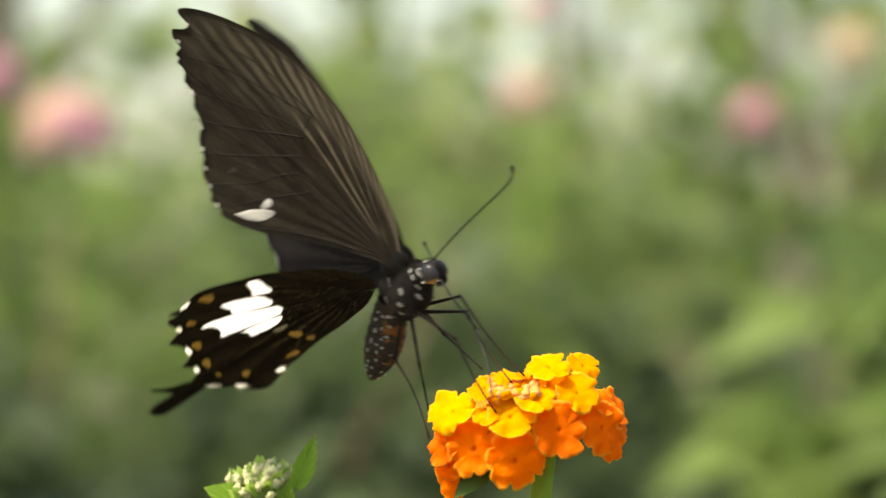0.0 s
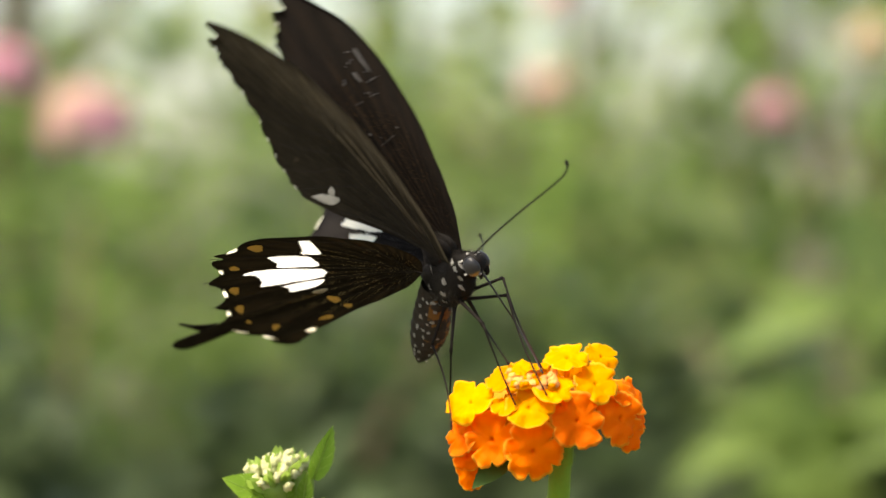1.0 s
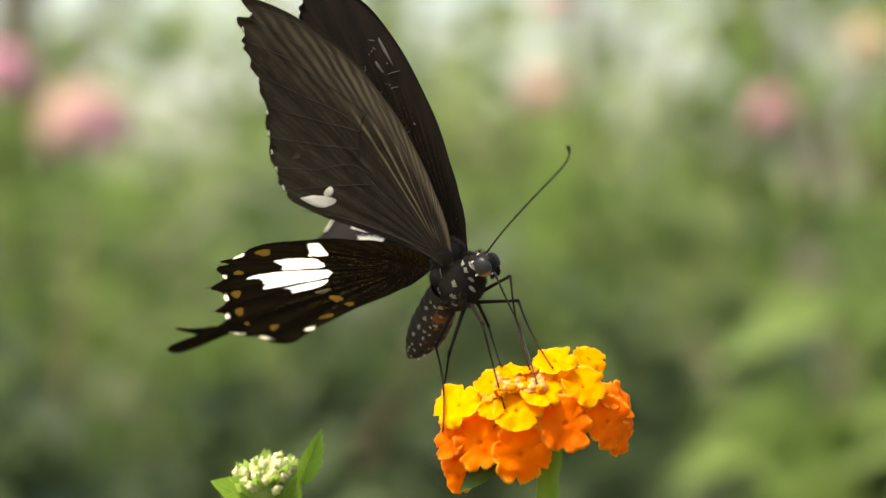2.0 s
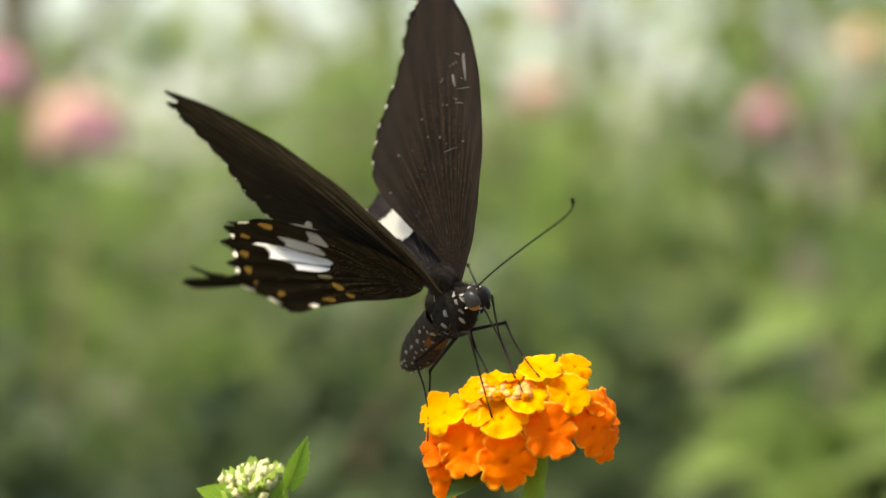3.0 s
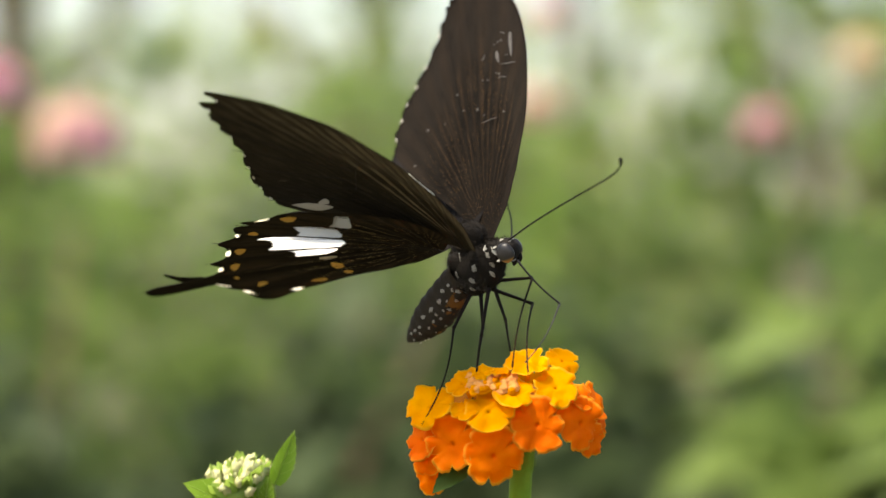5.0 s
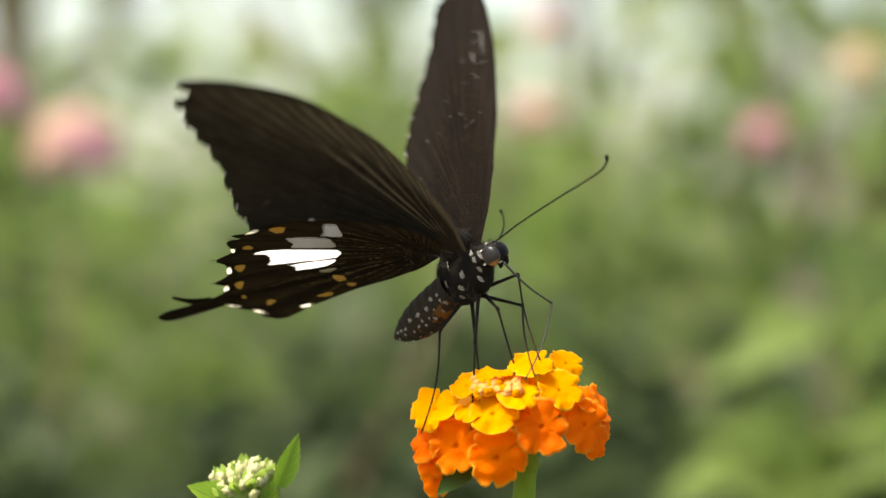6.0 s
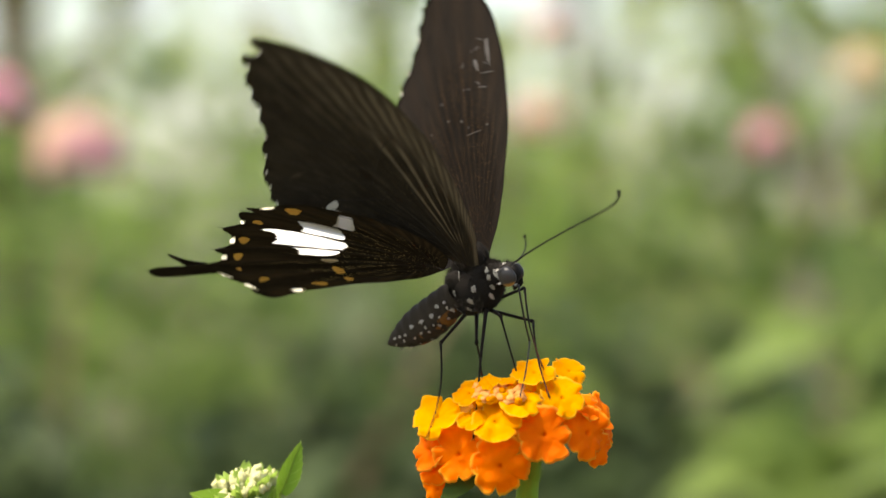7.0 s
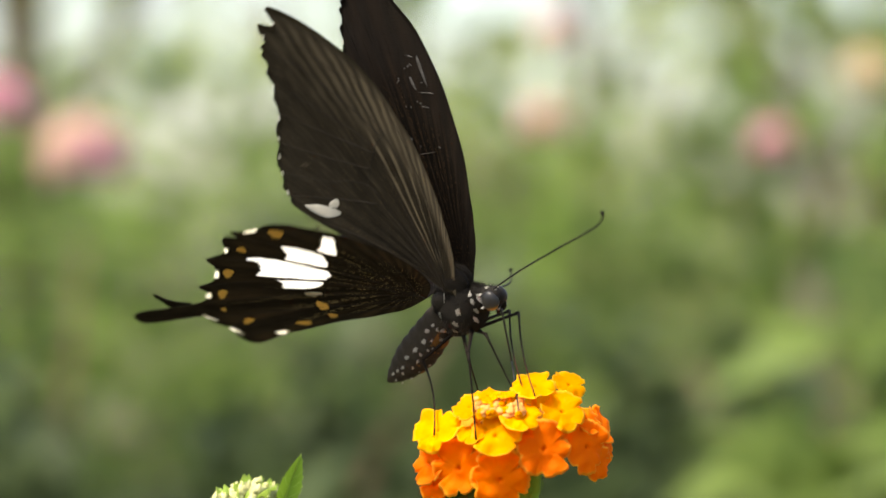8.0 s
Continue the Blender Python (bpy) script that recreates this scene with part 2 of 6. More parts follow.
def add_blob(bm, centre, radii, turn=None, segs=12, rings=8, wob=0.0, slot=0):
    """An uneven rounded body."""
    made = bmesh.ops.create_uvsphere(bm, u_segments=segs, v_segments=rings, radius=1.0)["verts"]
    for v in made:
        p = v.co * (1 + wob * noise.noise(v.co * 2.3 + Vector(centre) * 700))
        p = Vector((p.x * radii[0], p.y * radii[1], p.z * radii[2]))
        v.co = Vector(centre) + (turn @ p if turn else p)
    for f in {f for v in made for f in v.link_faces}:
        f.material_index = slot


def facing(normal, spin=0.0):
    """A turn whose z axis is the normal."""
    return Vector(normal).to_track_quat("Z", "Y").to_matrix() @ Matrix.Rotation(spin, 3, "Z")


def add_leaf(bm, base, along, normal, length, width, slot=0, cells=4, teeth=0.0, fold=0.25, droop=0.25):
    """A pointed leaf with a folded midrib and toothed margin, as a thin closed shell."""
    along, normal = Vector(along).normalized(), Vector(normal)
    side = along.cross(normal).normalized()
    normal = side.cross(along).normalized()
    rows = []
    for i in range(cells + 1):
        s = i / cells
        w = width * 0.5 * (math.sin(math.pi * min(1, s * 0.93 + 0.07) ** 0.75) ** 0.9 if i < cells else 0.02)
        if teeth and i % 2:
            w *= 1 - teeth
        c = Vector(base) + along * (length * s) - normal * (droop * length * s * s)
        rows.append([c + side * w + normal * (fold * w), c, c - side * w + normal * (fold * w)])
    vs = [[bm.verts.new(p) for p in r] for r in rows]
    for a, b in zip(vs, vs[1:]):
        for k in (0, 1):
            bm.faces.new((a[k], a[k + 1], b[k + 1], b[k])).material_index = slot
    return vs


# ---- ground, reaching the horizon ----
def build_ground():
    bm = bmesh.new()
    rings = [0.0, 0.5, 1, 2, 4, 8, 16, 40, 120, 400, 1500]
    grid = []
    for r in rings:
        row = []
        for k in range(48):
            a = 2 * math.pi * k / 48
            p = Vector((r * math.cos(a), r * math.sin(a), 0))
            p.z = 0.03 * noise.noise(p * 0.9) if r < 100 else 0
            row.append(bm.verts.new(p))
        grid.append(row)
    for a, b in zip(grid, grid[1:]):
        for k in range(48):
            bm.faces.new((a[k], b[k], b[(k + 1) % 48], a[(k + 1) % 48]))
    bmesh.ops.remove_doubles(bm, verts=bm.verts, dist=1e-5)
    tagged(mesh_object("ground", bm, SOIL), "bare brown and green garden soil", "ground", kind="structure")


build_ground()


# ---- the bushes behind ----
def build_bush(label, at, width, depth, height, leaves, seed, leaf_size=0.05, hollow=0.5, foliage=None, gap=-0.15, ragged=0.3, jumble=0.35):
    rng = random.Random(seed)
    bush = thing("lantana_bush", label, "bush", "garden bushes", at)
    bm = bmesh.new()
    for _ in range(16):
        a, lean = rng.uniform(0, 6.283), rng.uniform(0.1, 0.95)
        top = Vector((math.cos(a) * lean * width * 0.5, math.sin(a) * lean * depth * 0.5, height * rng.uniform(0.6, 0.97)))
        mid = Vector((top.x * 0.35, top.y * 0.35, top.z * 0.5)) + Vector((rng.uniform(-1, 1), rng.uniform(-1, 1), 0)) * 0.05
        path = spline([(rng.uniform(-0.05, 0.05), rng.uniform(-0.05, 0.05), -0.02), mid, top], 5)
        add_tube(bm, path, lambda s: 0.009 * (1 - 0.75 * s), 5)
    part("branch", bm, BRANCH, bush)
    bm = bmesh.new()
    made = 0
    while made < leaves:
        p = Vector((rng.uniform(-1, 1), rng.uniform(-1, 1), rng.uniform(0.02, 1)))
        edge = 1 + ragged * noise.noise(Vector((p.x * 2.1, p.y * 2.1, p.z * 2.6)) + Vector(at) * 3)
        q = (p.x ** 2 + p.y ** 2) ** 0.5 / (0.55 + 0.5 * math.sin(min(p.z, 1) * 2.6) ** 0.8)
        r = max(q, p.z ** 3)
        if r > edge or (r < edge * hollow and rng.random() < 0.8):
            continue
        clump = 0.6 * noise.noise(Vector((p.x * 4.5, p.y * 4.5, p.z * 5.5)) + Vector(at) * 5) + 0.7 * noise.noise(Vector((p.x * 2.0, p.y * 2.0, p.z * 3.0)) + Vector(at) * 7)
        if clump < gap + 0.25 * rng.random() + 3.0 * max(0, p.z - 0.78):
            continue
        pos = Vector((p.x * width / 2, p.y * depth / 2, p.z * height))
        out = Vector((p.x, p.y, 0.25)).normalized()
        along = (out + Vector((rng.gauss(0, 0.6), rng.gauss(0, 0.6), rng.gauss(0.0, 0.5)))).normalized()
        up = (Vector((0, 0, 1)) + Vector((rng.gauss(0, jumble), rng.gauss(0, jumble), 0))).normalized()
        ln = leaf_size * rng.uniform(0.6, 1.25)
        add_leaf(bm, pos, along, up, ln, ln * 0.62, 0, 3, 0, 0.3, 0.3)
        made += 1
    tagged(part("foliage", bm, foliage or SHADED_BUSH_LEAF, bush), kind="stuff")
    return bush


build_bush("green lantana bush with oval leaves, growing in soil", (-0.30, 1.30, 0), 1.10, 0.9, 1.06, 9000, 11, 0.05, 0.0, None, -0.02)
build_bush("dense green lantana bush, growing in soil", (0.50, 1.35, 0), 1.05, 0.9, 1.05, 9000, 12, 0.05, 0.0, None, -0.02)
build_bush("tall bush with leaves coloured a sunlit pale green, behind the others, in soil", (-0.85, 2.3, 0), 1.4, 1.1, 1.28, 2800, 13, 0.06, 0.5, SUNLIT_BUSH_LEAF, -0.1, 0.5)
build_bush("tall leafy bush with leaves coloured a sunlit pale green, behind the others, in soil", (0.15, 2.7, 0), 1.5, 1.1, 1.30, 3400, 14, 0.06, 0.5, SUNLIT_BUSH_LEAF, -0.1, 0.5)
build_bush("broad bush with leaves coloured a sunlit pale green, at the edge of the bed, in soil", (1.15, 2.3, 0), 1.4, 1.1, 1.42, 3400, 15, 0.06, 0.5, SUNLIT_BUSH_LEAF, -0.1, 0.5)
build_bush("low bush with leaves coloured a sunlit light green, nearer the flower, growing in soil", (0.372, 1.02, 0), 0.39, 0.36, 0.98, 3400, 16, 0.07, 0.0, SUNLIT_BUSH_LEAF, -0.4, 0.5, 0.9)


def build_tree(label, at, height, spread, leaves, seed):
    """A small airy tree: tapered trunk, limbs, and a loose crown of leaves."""
    rng = random.Random(seed)
    tree = thing("tree", label, "tree", "trees at the end of the garden", at)
    bm = bmesh.new()
    ends = []
    add_tube(bm, spline([(0, 0, -0.05), (0.05, 0.02, height * 0.3), (-0.04, 0.0, height * 0.62)], 6), lambda s: 0.035 * (1 - 0.55 * s), 9)
    for k in range(13):
        a = k * 2.4
        z0 = height * rng.uniform(0.16, 0.6)
        top = Vector((math.cos(a) * spread * rng.uniform(0.5, 1), math.sin(a) * spread * rng.uniform(0.5, 1), z0 + height * rng.uniform(0.05, 0.38)))
        path = spline([(0, 0, z0), top * 0.5 + Vector((0, 0, z0 * 0.5 + 0.05)), top], 6)
        add_tube(bm, path, lambda s: 0.024 * (1 - 0.8 * s), 6)
        ends += path[4:]
    part("trunk", bm, BRANCH, tree)
    bm = bmesh.new()
    for _ in range(leaves):
        c = rng.choice(ends)
        p = c + Vector((rng.gauss(0, 0.12), rng.gauss(0, 0.12), rng.gauss(0, 0.12)))
        ln = rng.uniform(0.07, 0.13)
        add_leaf(bm, p, (rng.gauss(0, 1), rng.gauss(0, 1), rng.gauss(-0.3, 0.5)), (rng.gauss(0, 0.5), rng.gauss(0, 0.5), 1), ln, ln * 0.55, 0, 2, 0, 0.3, 0.3)
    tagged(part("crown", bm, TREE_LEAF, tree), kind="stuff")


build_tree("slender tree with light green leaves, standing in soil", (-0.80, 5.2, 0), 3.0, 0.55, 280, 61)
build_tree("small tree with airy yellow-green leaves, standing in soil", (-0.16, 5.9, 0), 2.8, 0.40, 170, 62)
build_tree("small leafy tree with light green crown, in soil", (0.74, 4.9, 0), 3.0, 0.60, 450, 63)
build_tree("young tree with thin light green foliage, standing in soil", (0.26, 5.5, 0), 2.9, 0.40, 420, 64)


def build_hedge():
    """A low clipped hedge, added at the garden's end to hide bright ground."""
    rng = random.Random(40)
    hedge = thing("hedge", "low dark green hedge added at the far end of the garden to hide bright ground", "hedge", at=(0, 6.5, 0))
    bm = bmesh.new()
    for i in range(60):
        x = -6 + 12 * i / 59
        add_tube(bm, spline([(x, 0, -0.02), (x + rng.uniform(-0.05, 0.05), rng.uniform(-0.1, 0.1), 0.5), (x + rng.uniform(-0.1, 0.1), rng.uniform(-0.2, 0.2), 0.9)], 3), 0.012, 5)
    part("branch", bm, BRANCH, hedge)
    bm = bmesh.new()
    for _ in range(9000):
        x, z = rng.uniform(-6, 6), rng.uniform(0.03, 1)
        top = 1.0 + 0.10 * noise.noise(Vector((x * 1.3, 0, 0)))
        out = Vector((rng.gauss(0, 0.5), -1, rng.uniform(0, 0.8)))
        ln = rng.uniform(0.07, 0.13)
        add_leaf(bm, (x, rng.uniform(-0.45, 0.45) * (1.1 - 0.4 * z), z * top), out, (rng.gauss(0, 0.4), 0.3, 1), ln, ln * 0.6, 0, 2, 0, 0.3, 0.3)
    tagged(part("foliage", bm, SHADED_BUSH_LEAF, hedge), kind="stuff")


build_hedge()


# ---- lantana flowers ----
def add_floret(bm, radius, lobes, seed, tube=0.006):
    """One small trumpet flower facing +z: a broad upper lobe and narrower others, crinkled, round a sunken throat."""
    rng = random.Random(seed)
    turns, steps = 72, 9
    uv = bm.loops.layers.uv.verify()
    wide = [1.7] + [rng.uniform(0.85, 1.2) for _ in range(lobes - 1)]
    ends = [sum(wide[:i]) / sum(wide) * 2 * math.pi for i in range(lobes + 1)]
    big = [1.05] + [rng.uniform(0.93, 1.06) for _ in range(lobes - 1)]
    tilt = [rng.uniform(-0.06, 0.12)] + [rng.uniform(-0.12, 0.12) for _ in range(lobes - 1)]
    shift = math.pi / 2 - ends[1] / 2
    ph = seed * 3.7
    top, low = [], []
    for j in range(steps + 1):
        s = j / steps
        ra, rb = [], []
        for k in range(turns):
            a = 2 * math.pi * k / turns
            i = max(n for n in range(lobes) if ends[n] <= a + 1e-9)
            near = min(a - ends[i], ends[i + 1] - a)
            open_ = min(1.0, near / 0.25)
            open_ = (open_ * (2 - open_)) ** 0.5
            wave = noise.noise(Vector((math.cos(a) * 1.9, math.sin(a) * 1.9, ph)))
            fine = noise.noise(Vector((math.cos(a) * 7, math.sin(a) * 7, ph)))
            rim = radius * (0.65 + 0.35 * open_) * big[i] * (1 + 0.10 * wave + 0.055 * fine)
            r = radius * 0.028 + (rim - radius * 0.028) * s
            dent = noise.noise(Vector((r * math.cos(a), r * math.sin(a), 0)) * (2.2 / radius) + Vector((0, 0, ph * 1.7)))
            z = radius * (-0.08 * (1 - min(1, s * 6)) ** 2 + tilt[i] * s ** 3 * open_ - 0.08 * s ** 3 + 0.14 * dent * min(1, s * 2)
                          + 0.27 * wave * s ** 4 + 0.08 * fine * s ** 5 - 0.05 * (1 - open_) * max(0, s - 0.55))
            th = a + shift
            ra.append((bm.verts.new((r * math.cos(th), r * math.sin(th), z)), (a / 6.2832, s)))
            rb.append((bm.verts.new((r * 0.985 * math.cos(th), r * 0.985 * math.sin(th), z - 0.00010)), (a / 6.2832, s)))
        top.append(ra)
        low.append(rb)

    def face(items):
        f = bm.faces.new([it[0] for it in items])
        for loop, it in zip(f.loops, items):
            loop[uv].uv = it[1]

    for j in range(steps):
        for k in range(turns):
            n = (k + 1) % turns
            face((top[j][k], top[j + 1][k], top[j + 1][n], top[j][n]))
            face((low[j][k], low[j][n], low[j + 1][n], low[j + 1][k]))
    for k in range(turns):
        n = (k + 1) % turns
        face((top[-1][k], low[-1][k], low[-1][n], top[-1][n]))
        face((top[0][n], low[0][n], low[0][k], top[0][k]))
    add_tube(bm, spline([(0, 0, -radius * 0.2), (0.0002, 0, -tube * 0.5), (0, 0.0003, -tube)], 3), lambda s: radius * (0.14 - 0.05 * s), 8)


def add_serrate_leaf(bm, base, along, normal, length, width, slot=0):
    add_leaf(bm, base, along, normal, length, width, slot, 18, 0.10, 0.3, 0.15)


def plate(x, y, depth=0.0):
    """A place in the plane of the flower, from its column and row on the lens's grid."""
    return Vector(((x - 784) / 9115, depth, 0.95 - (y - 441) / 9115))


def behind(x, y, depth):
    """A place behind the flower, along the lens's grid."""
    k = (depth + 0.612) / 5578
    return Vector(((x - 784) * k, depth, 0.95 - (y - 441) * k))


def build_main_flower():
    head = plate(905, 762)
    ax, ay, az = 165 / 9115, 0.0155, 135 / 9115
    flower = thing("lantana_flower", "yellow and orange lantana flower head on a green stem", "flower", at=(0.026, 0.002, 0))
    org = Vector(flower.location)

    def floret(x, y, r, mat, normal, spin, lobes, seed, back=False):
        """A floret of radius r facing the normal; spin turns its broad lobe from straight up, in degrees."""
        n = Vector(((x - 905) / 178, 0, (762 - y) / 145))
        n.y = math.sqrt(max(0.02, 1 - n.x ** 2 - n.z ** 2)) * (1 if back else -1)
        pos = head + Vector((n.x * ax * 1.06, n.y * ay, n.z * az * 1.06))
        bm = bmesh.new()
        add_floret(bm, r / 9115, lobes, seed, 0.009)
        ob = part("floret", bm, mat, flower, "yellow floret" if mat == YELLOW else "orange floret")
        n = Vector(normal).normalized()
        up = facing(n).inverted() @ Vector((0, 0, 1))
        pos += n * (0.0006 if mat == YELLOW and not back else 0)
        ob.matrix_local = Matrix.Translation(pos - org) @ facing(n, math.atan2(up.y, up.x) - math.pi / 2 + radians(spin)).to_4x4()

    for i, (x, y, r, n, spin, lobes) in enumerate(((881, 806, 54, (-0.05, -0.97, -0.12), 0, 5), (809, 786, 49, (-0.30, -0.94, 0.0), 12, 5), (960, 751, 49, (0.15, -0.97, 0.10), -8, 5), (1038, 750, 46, (0.55, -0.82, 0.0), -30, 5),
                                                   (1064, 712, 36, (0.78, -0.45, 0.42), -60, 4), (1073, 746, 27, (0.82, -0.45, 0.25), -80, 4), (756, 780, 38, (-0.72, -0.62, 0.28), 60, 4), (765, 818, 30, (-0.60, -0.78, -0.10), 100, 4),
                                                   (773, 852, 31, (-0.45, -0.88, -0.15), 120, 4), (1061, 781, 32, (0.66, -0.66, -0.15), -110, 4), (1035, 701, 34, (0.5, -0.55, 0.66), -20, 4))):
        floret(x, y, r, ORANGE, n, spin, lobes, 31 + i)
    for i, (x, y, r, n, spin, lobes) in enumerate(((874, 730, 43, (-0.05, -0.80, 0.58), 180, 4), (774, 723, 46, (-0.45, -0.62, 0.62), 70, 4), (830, 682, 32, (-0.35, -0.55, 0.74), 20, 4), (862, 663, 23, (-0.1, -0.45, 0.88), 0, 4),
                                                   (894, 661, 17, (0.0, -0.35, 0.93), 30, 4), (944, 646, 41, (0.05, -0.55, 0.82), 0, 5), (1006, 646, 32, (0.30, -0.62, 0.72), -25, 4), (992, 690, 43, (0.2, -0.76, 0.60), -20, 5), (919, 699, 37, (0.05, -0.60, 0.80), 140, 4),
                                                   (834, 728, 26, (-0.2, -0.6, 0.75), 90, 4))):
        floret(x, y, r, YELLOW, n, spin, lobes, 51 + i)
    for i, (x, y, r, mat, n) in enumerate(((810, 722, 44, YELLOW, (-0.5, 0.6, 0.6)), (880, 706, 44, YELLOW, (0, 0.6, 0.8)), (965, 684, 42, YELLOW, (0.3, 0.6, 0.7)), (1022, 712, 44, YELLOW, (0.6, 0.6, 0.5)),
                                           (910, 740, 55, YELLOW, (0, 1, 0.3)), (800, 775, 50, ORANGE, (-0.6, 0.8, 0)), (870, 780, 50, ORANGE, (-0.2, 1, 0)), (1040, 745, 46, ORANGE, (0.7, 0.7, 0)))):
        floret(x, y, r, mat, n, 40 * i, 4 + i % 2, 71 + i, True)
    rng = random.Random(5)
    for i in range(40):  # unopened buds in the middle of the head
        x, y = 884 + rng.uniform(-38, 34), 680 + rng.uniform(-12, 12)
        n = Vector(((x - 905) / 260, -0.72, 0.68)).normalized()
        bm = bmesh.new()
        add_blob(bm, (0, 0, 0), (0.0014 * rng.uniform(0.8, 1.25), 0.0010, 0.0005), None, 10, 7, 0.35)
        add_blob(bm, (0.0004, 0, 0.0005), (0.0007, 0.0007, 0.0004), None, 8, 5, 0.3)
        ob = part("flower_bud", bm, PEACH if i % 3 else YELLOW, flower, "peach unopened bud" if i % 3 else "yellow unopened bud")
        ob.matrix_local = Matrix.Translation(plate(x, y, -0.0142 + (690 - y) * 0.00016) - org) @ facing(n, i).to_4x4()
    bm = bmesh.new()
    add_blob(bm, head - org + Vector((-0.001, 0, 0.0022)), (ax * 0.72, ay * 0.72, az * 0.46), None, 20, 14, 0.25)
    part("receptacle", bm, TUBE, flower, "orange cluster of flower tubes")
    bm = bmesh.new()
    path = spline([p - org for p in (plate(946, 768, 0.0), plate(942, 796, 0.0), plate(938, 832, 0.0005), plate(932, 884, 0.001), plate(915, 1400, 0.004),
                                      Vector((0.024, 0.01, 0.5)), Vector((0.02, 0.02, 0.2)), Vector((0.026, 0.02, -0.03)))], 8)
    add_tube(bm, path, lambda s: 0.0017 + 0.0012 * s, 10)
    rng = random.Random(9)
    for _ in range(220):  # fine stem hairs
        i = rng.randrange(5, 26)
        p, a = path[i].lerp(path[i + 1], rng.random()), rng.uniform(0, 6.283)
        d = Vector((math.cos(a), math.sin(a), rng.uniform(-0.2, 0.3)))
        add_tube(bm, [p + d * 0.0015, p + d * 0.0026], 0.00003, 3)
    part("stem", bm, STEM, flower)
    bm = bmesh.new()
    add_serrate_leaf(bm, plate(846, 816, -0.007) - org, (-0.80, -0.15, -0.58), (-0.30, -0.85, 0.40), 0.0098, 0.0056)
    part("leaf", bm, LEAF, flower, "small dark green toothed leaf")


build_main_flower()


def build_bud_head():
    """The unopened flower head with its two pale green bracts."""
    org = behind(430, 900, 0.014)
    bud = thing("lantana_bud", "cluster of cream lantana buds with green bracts", "flower bud", at=(org.x, org.y, 0))
    org = Vector(bud.location)
    rng = random.Random(21)
    spots = []
    for i in range(46):
        a, s = i * 2.39996, math.sqrt((i + 0.5) / 46)
        x = 436 + 53 * s * math.cos(a) + rng.uniform(-5, 5)
        up = math.sqrt(max(0, 1 - s * s))
        y = 872 - 40 * up - 14 * s * math.sin(a) + rng.uniform(-5, 5) - (x - 427) * 0.2
        spots.append((x, y, s * math.sin(a), s * math.cos(a), up))
    for i, (x, y, back, sx, up) in enumerate(spots):
        n = Vector((sx * 0.9, back * 0.9, up + 0.35)).normalized()
        pos = behind(x, y, 0.014 + back * 0.0048)
        bm = bmesh.new()
        r = rng.uniform(0.9, 1.7)
        add_blob(bm, (0, 0, 0.0002), (0.00060 * r, 0.00052 * r, 0.0009 * r), None, 12, 9, 0.8)
        add_blob(bm, (0.0003, 0.0002, 0.0009), (0.0005 * r, 0.0004 * r, 0.0004 * r), None, 9, 7, 0.8)
        ob = part("bud", bm, BUD, bud, "cream unopened bud")
        ob.matrix_local = Matrix.Translation(pos - org) @ facing(n, i).to_4x4()
        if i % 5 < 4:
            bm = bmesh.new()
            add_leaf(bm, (0, 0, -0.0020), (0.3, 0, 1), (1, 0, 0), 0.0046, 0.0026, 0, 6, 0, 0.35, -0.12)
            ob = part("sepal", bm, SEPAL, bud)
            ob.matrix_local = Matrix.Translation(pos - org + Vector((sx * 0.0009, back * 0.0009, 0))) @ facing(n, i * 1.3).to_4x4()
    for i in range(6):  # a second, younger cluster low beside it
        bm = bmesh.new()
        add_blob(bm, (0, 0, 0), (0.0006, 0.0005, 0.0011), None, 9, 7, 0.4)
        ob = part("bud", bm, SEPAL if i % 2 else BUD, bud)
        ob.matrix_local = Matrix.Translation(behind(488 + 5 * i, 909 - 3 * (i % 3), 0.014) - org) @ facing((0.25 * (i - 2.5), -0.2, 1), i).to_4x4()
    bm = bmesh.new()
    add_tube(bm, spline([p - org for p in (behind(500, 909, 0.014), behind(490, 960, 0.015), behind(452, 1200, 0.016))], 6), 0.0011, 8)
    part("stem", bm, STEM, bud)
    bm = bmesh.new()
    add_blob(bm, behind(432, 876, 0.014) - org, (0.0040, 0.0040, 0.0034), None, 14, 10, 0.3)
    add_blob(bm, behind(474, 872, 0.014) - org, (0.0032, 0.0030, 0.0036), None, 14, 10, 0.3)
    part("receptacle", bm, SEPAL, bud)
    bm = bmesh.new()
    add_tube(bm, spline([p - org for p in (behind(450, 855, 0.014), behind(452, 880, 0.014), behind(448, 930, 0.015), behind(430, 1500, 0.018), Vector((-0.03, 0.015, 0.4)), Vector((-0.02, 0.02, -0.03)))], 8),
             lambda s: 0.0016 + 0.0010 * s, 10)
    part("stem", bm, STEM, bud)
    for base, tip, wide, nrm in (((498, 862), (534, 769), 0.0046, (0.35, -0.9, 0.15)), ((432, 905), (338, 858), 0.0078, (0.15, -0.8, 0.55)), ((448, 905), (455, 842), 0.0042, (-0.15, -0.9, 0.3)),
                                 ((480, 905), (487, 850), 0.0034, (0.1, -0.95, 0.2))):
        b, t = behind(*base, 0.012), behind(*tip, 0.010)
        bm = bmesh.new()
        rows = add_leaf(bm, b - org, t - b, nrm, (t - b).length, wide, 0, 16, 0.06, 0.35, 0.05)
        lift = Vector(nrm).normalized() * 0.00006
        ribs = [[row[1].co + lift for row in rows]]
        for k in (3, 6, 9):  # side veins run forward from the midrib
            for side in (0, 2):
                ribs.append([rows[k][1].co + lift, rows[k + 1][1].co.lerp(rows[k + 1][side].co, 0.45) + lift, rows[k + 3][1].co.lerp(rows[k + 3][side].co, 0.9) + lift])
        rng = random.Random(int(base[0]))
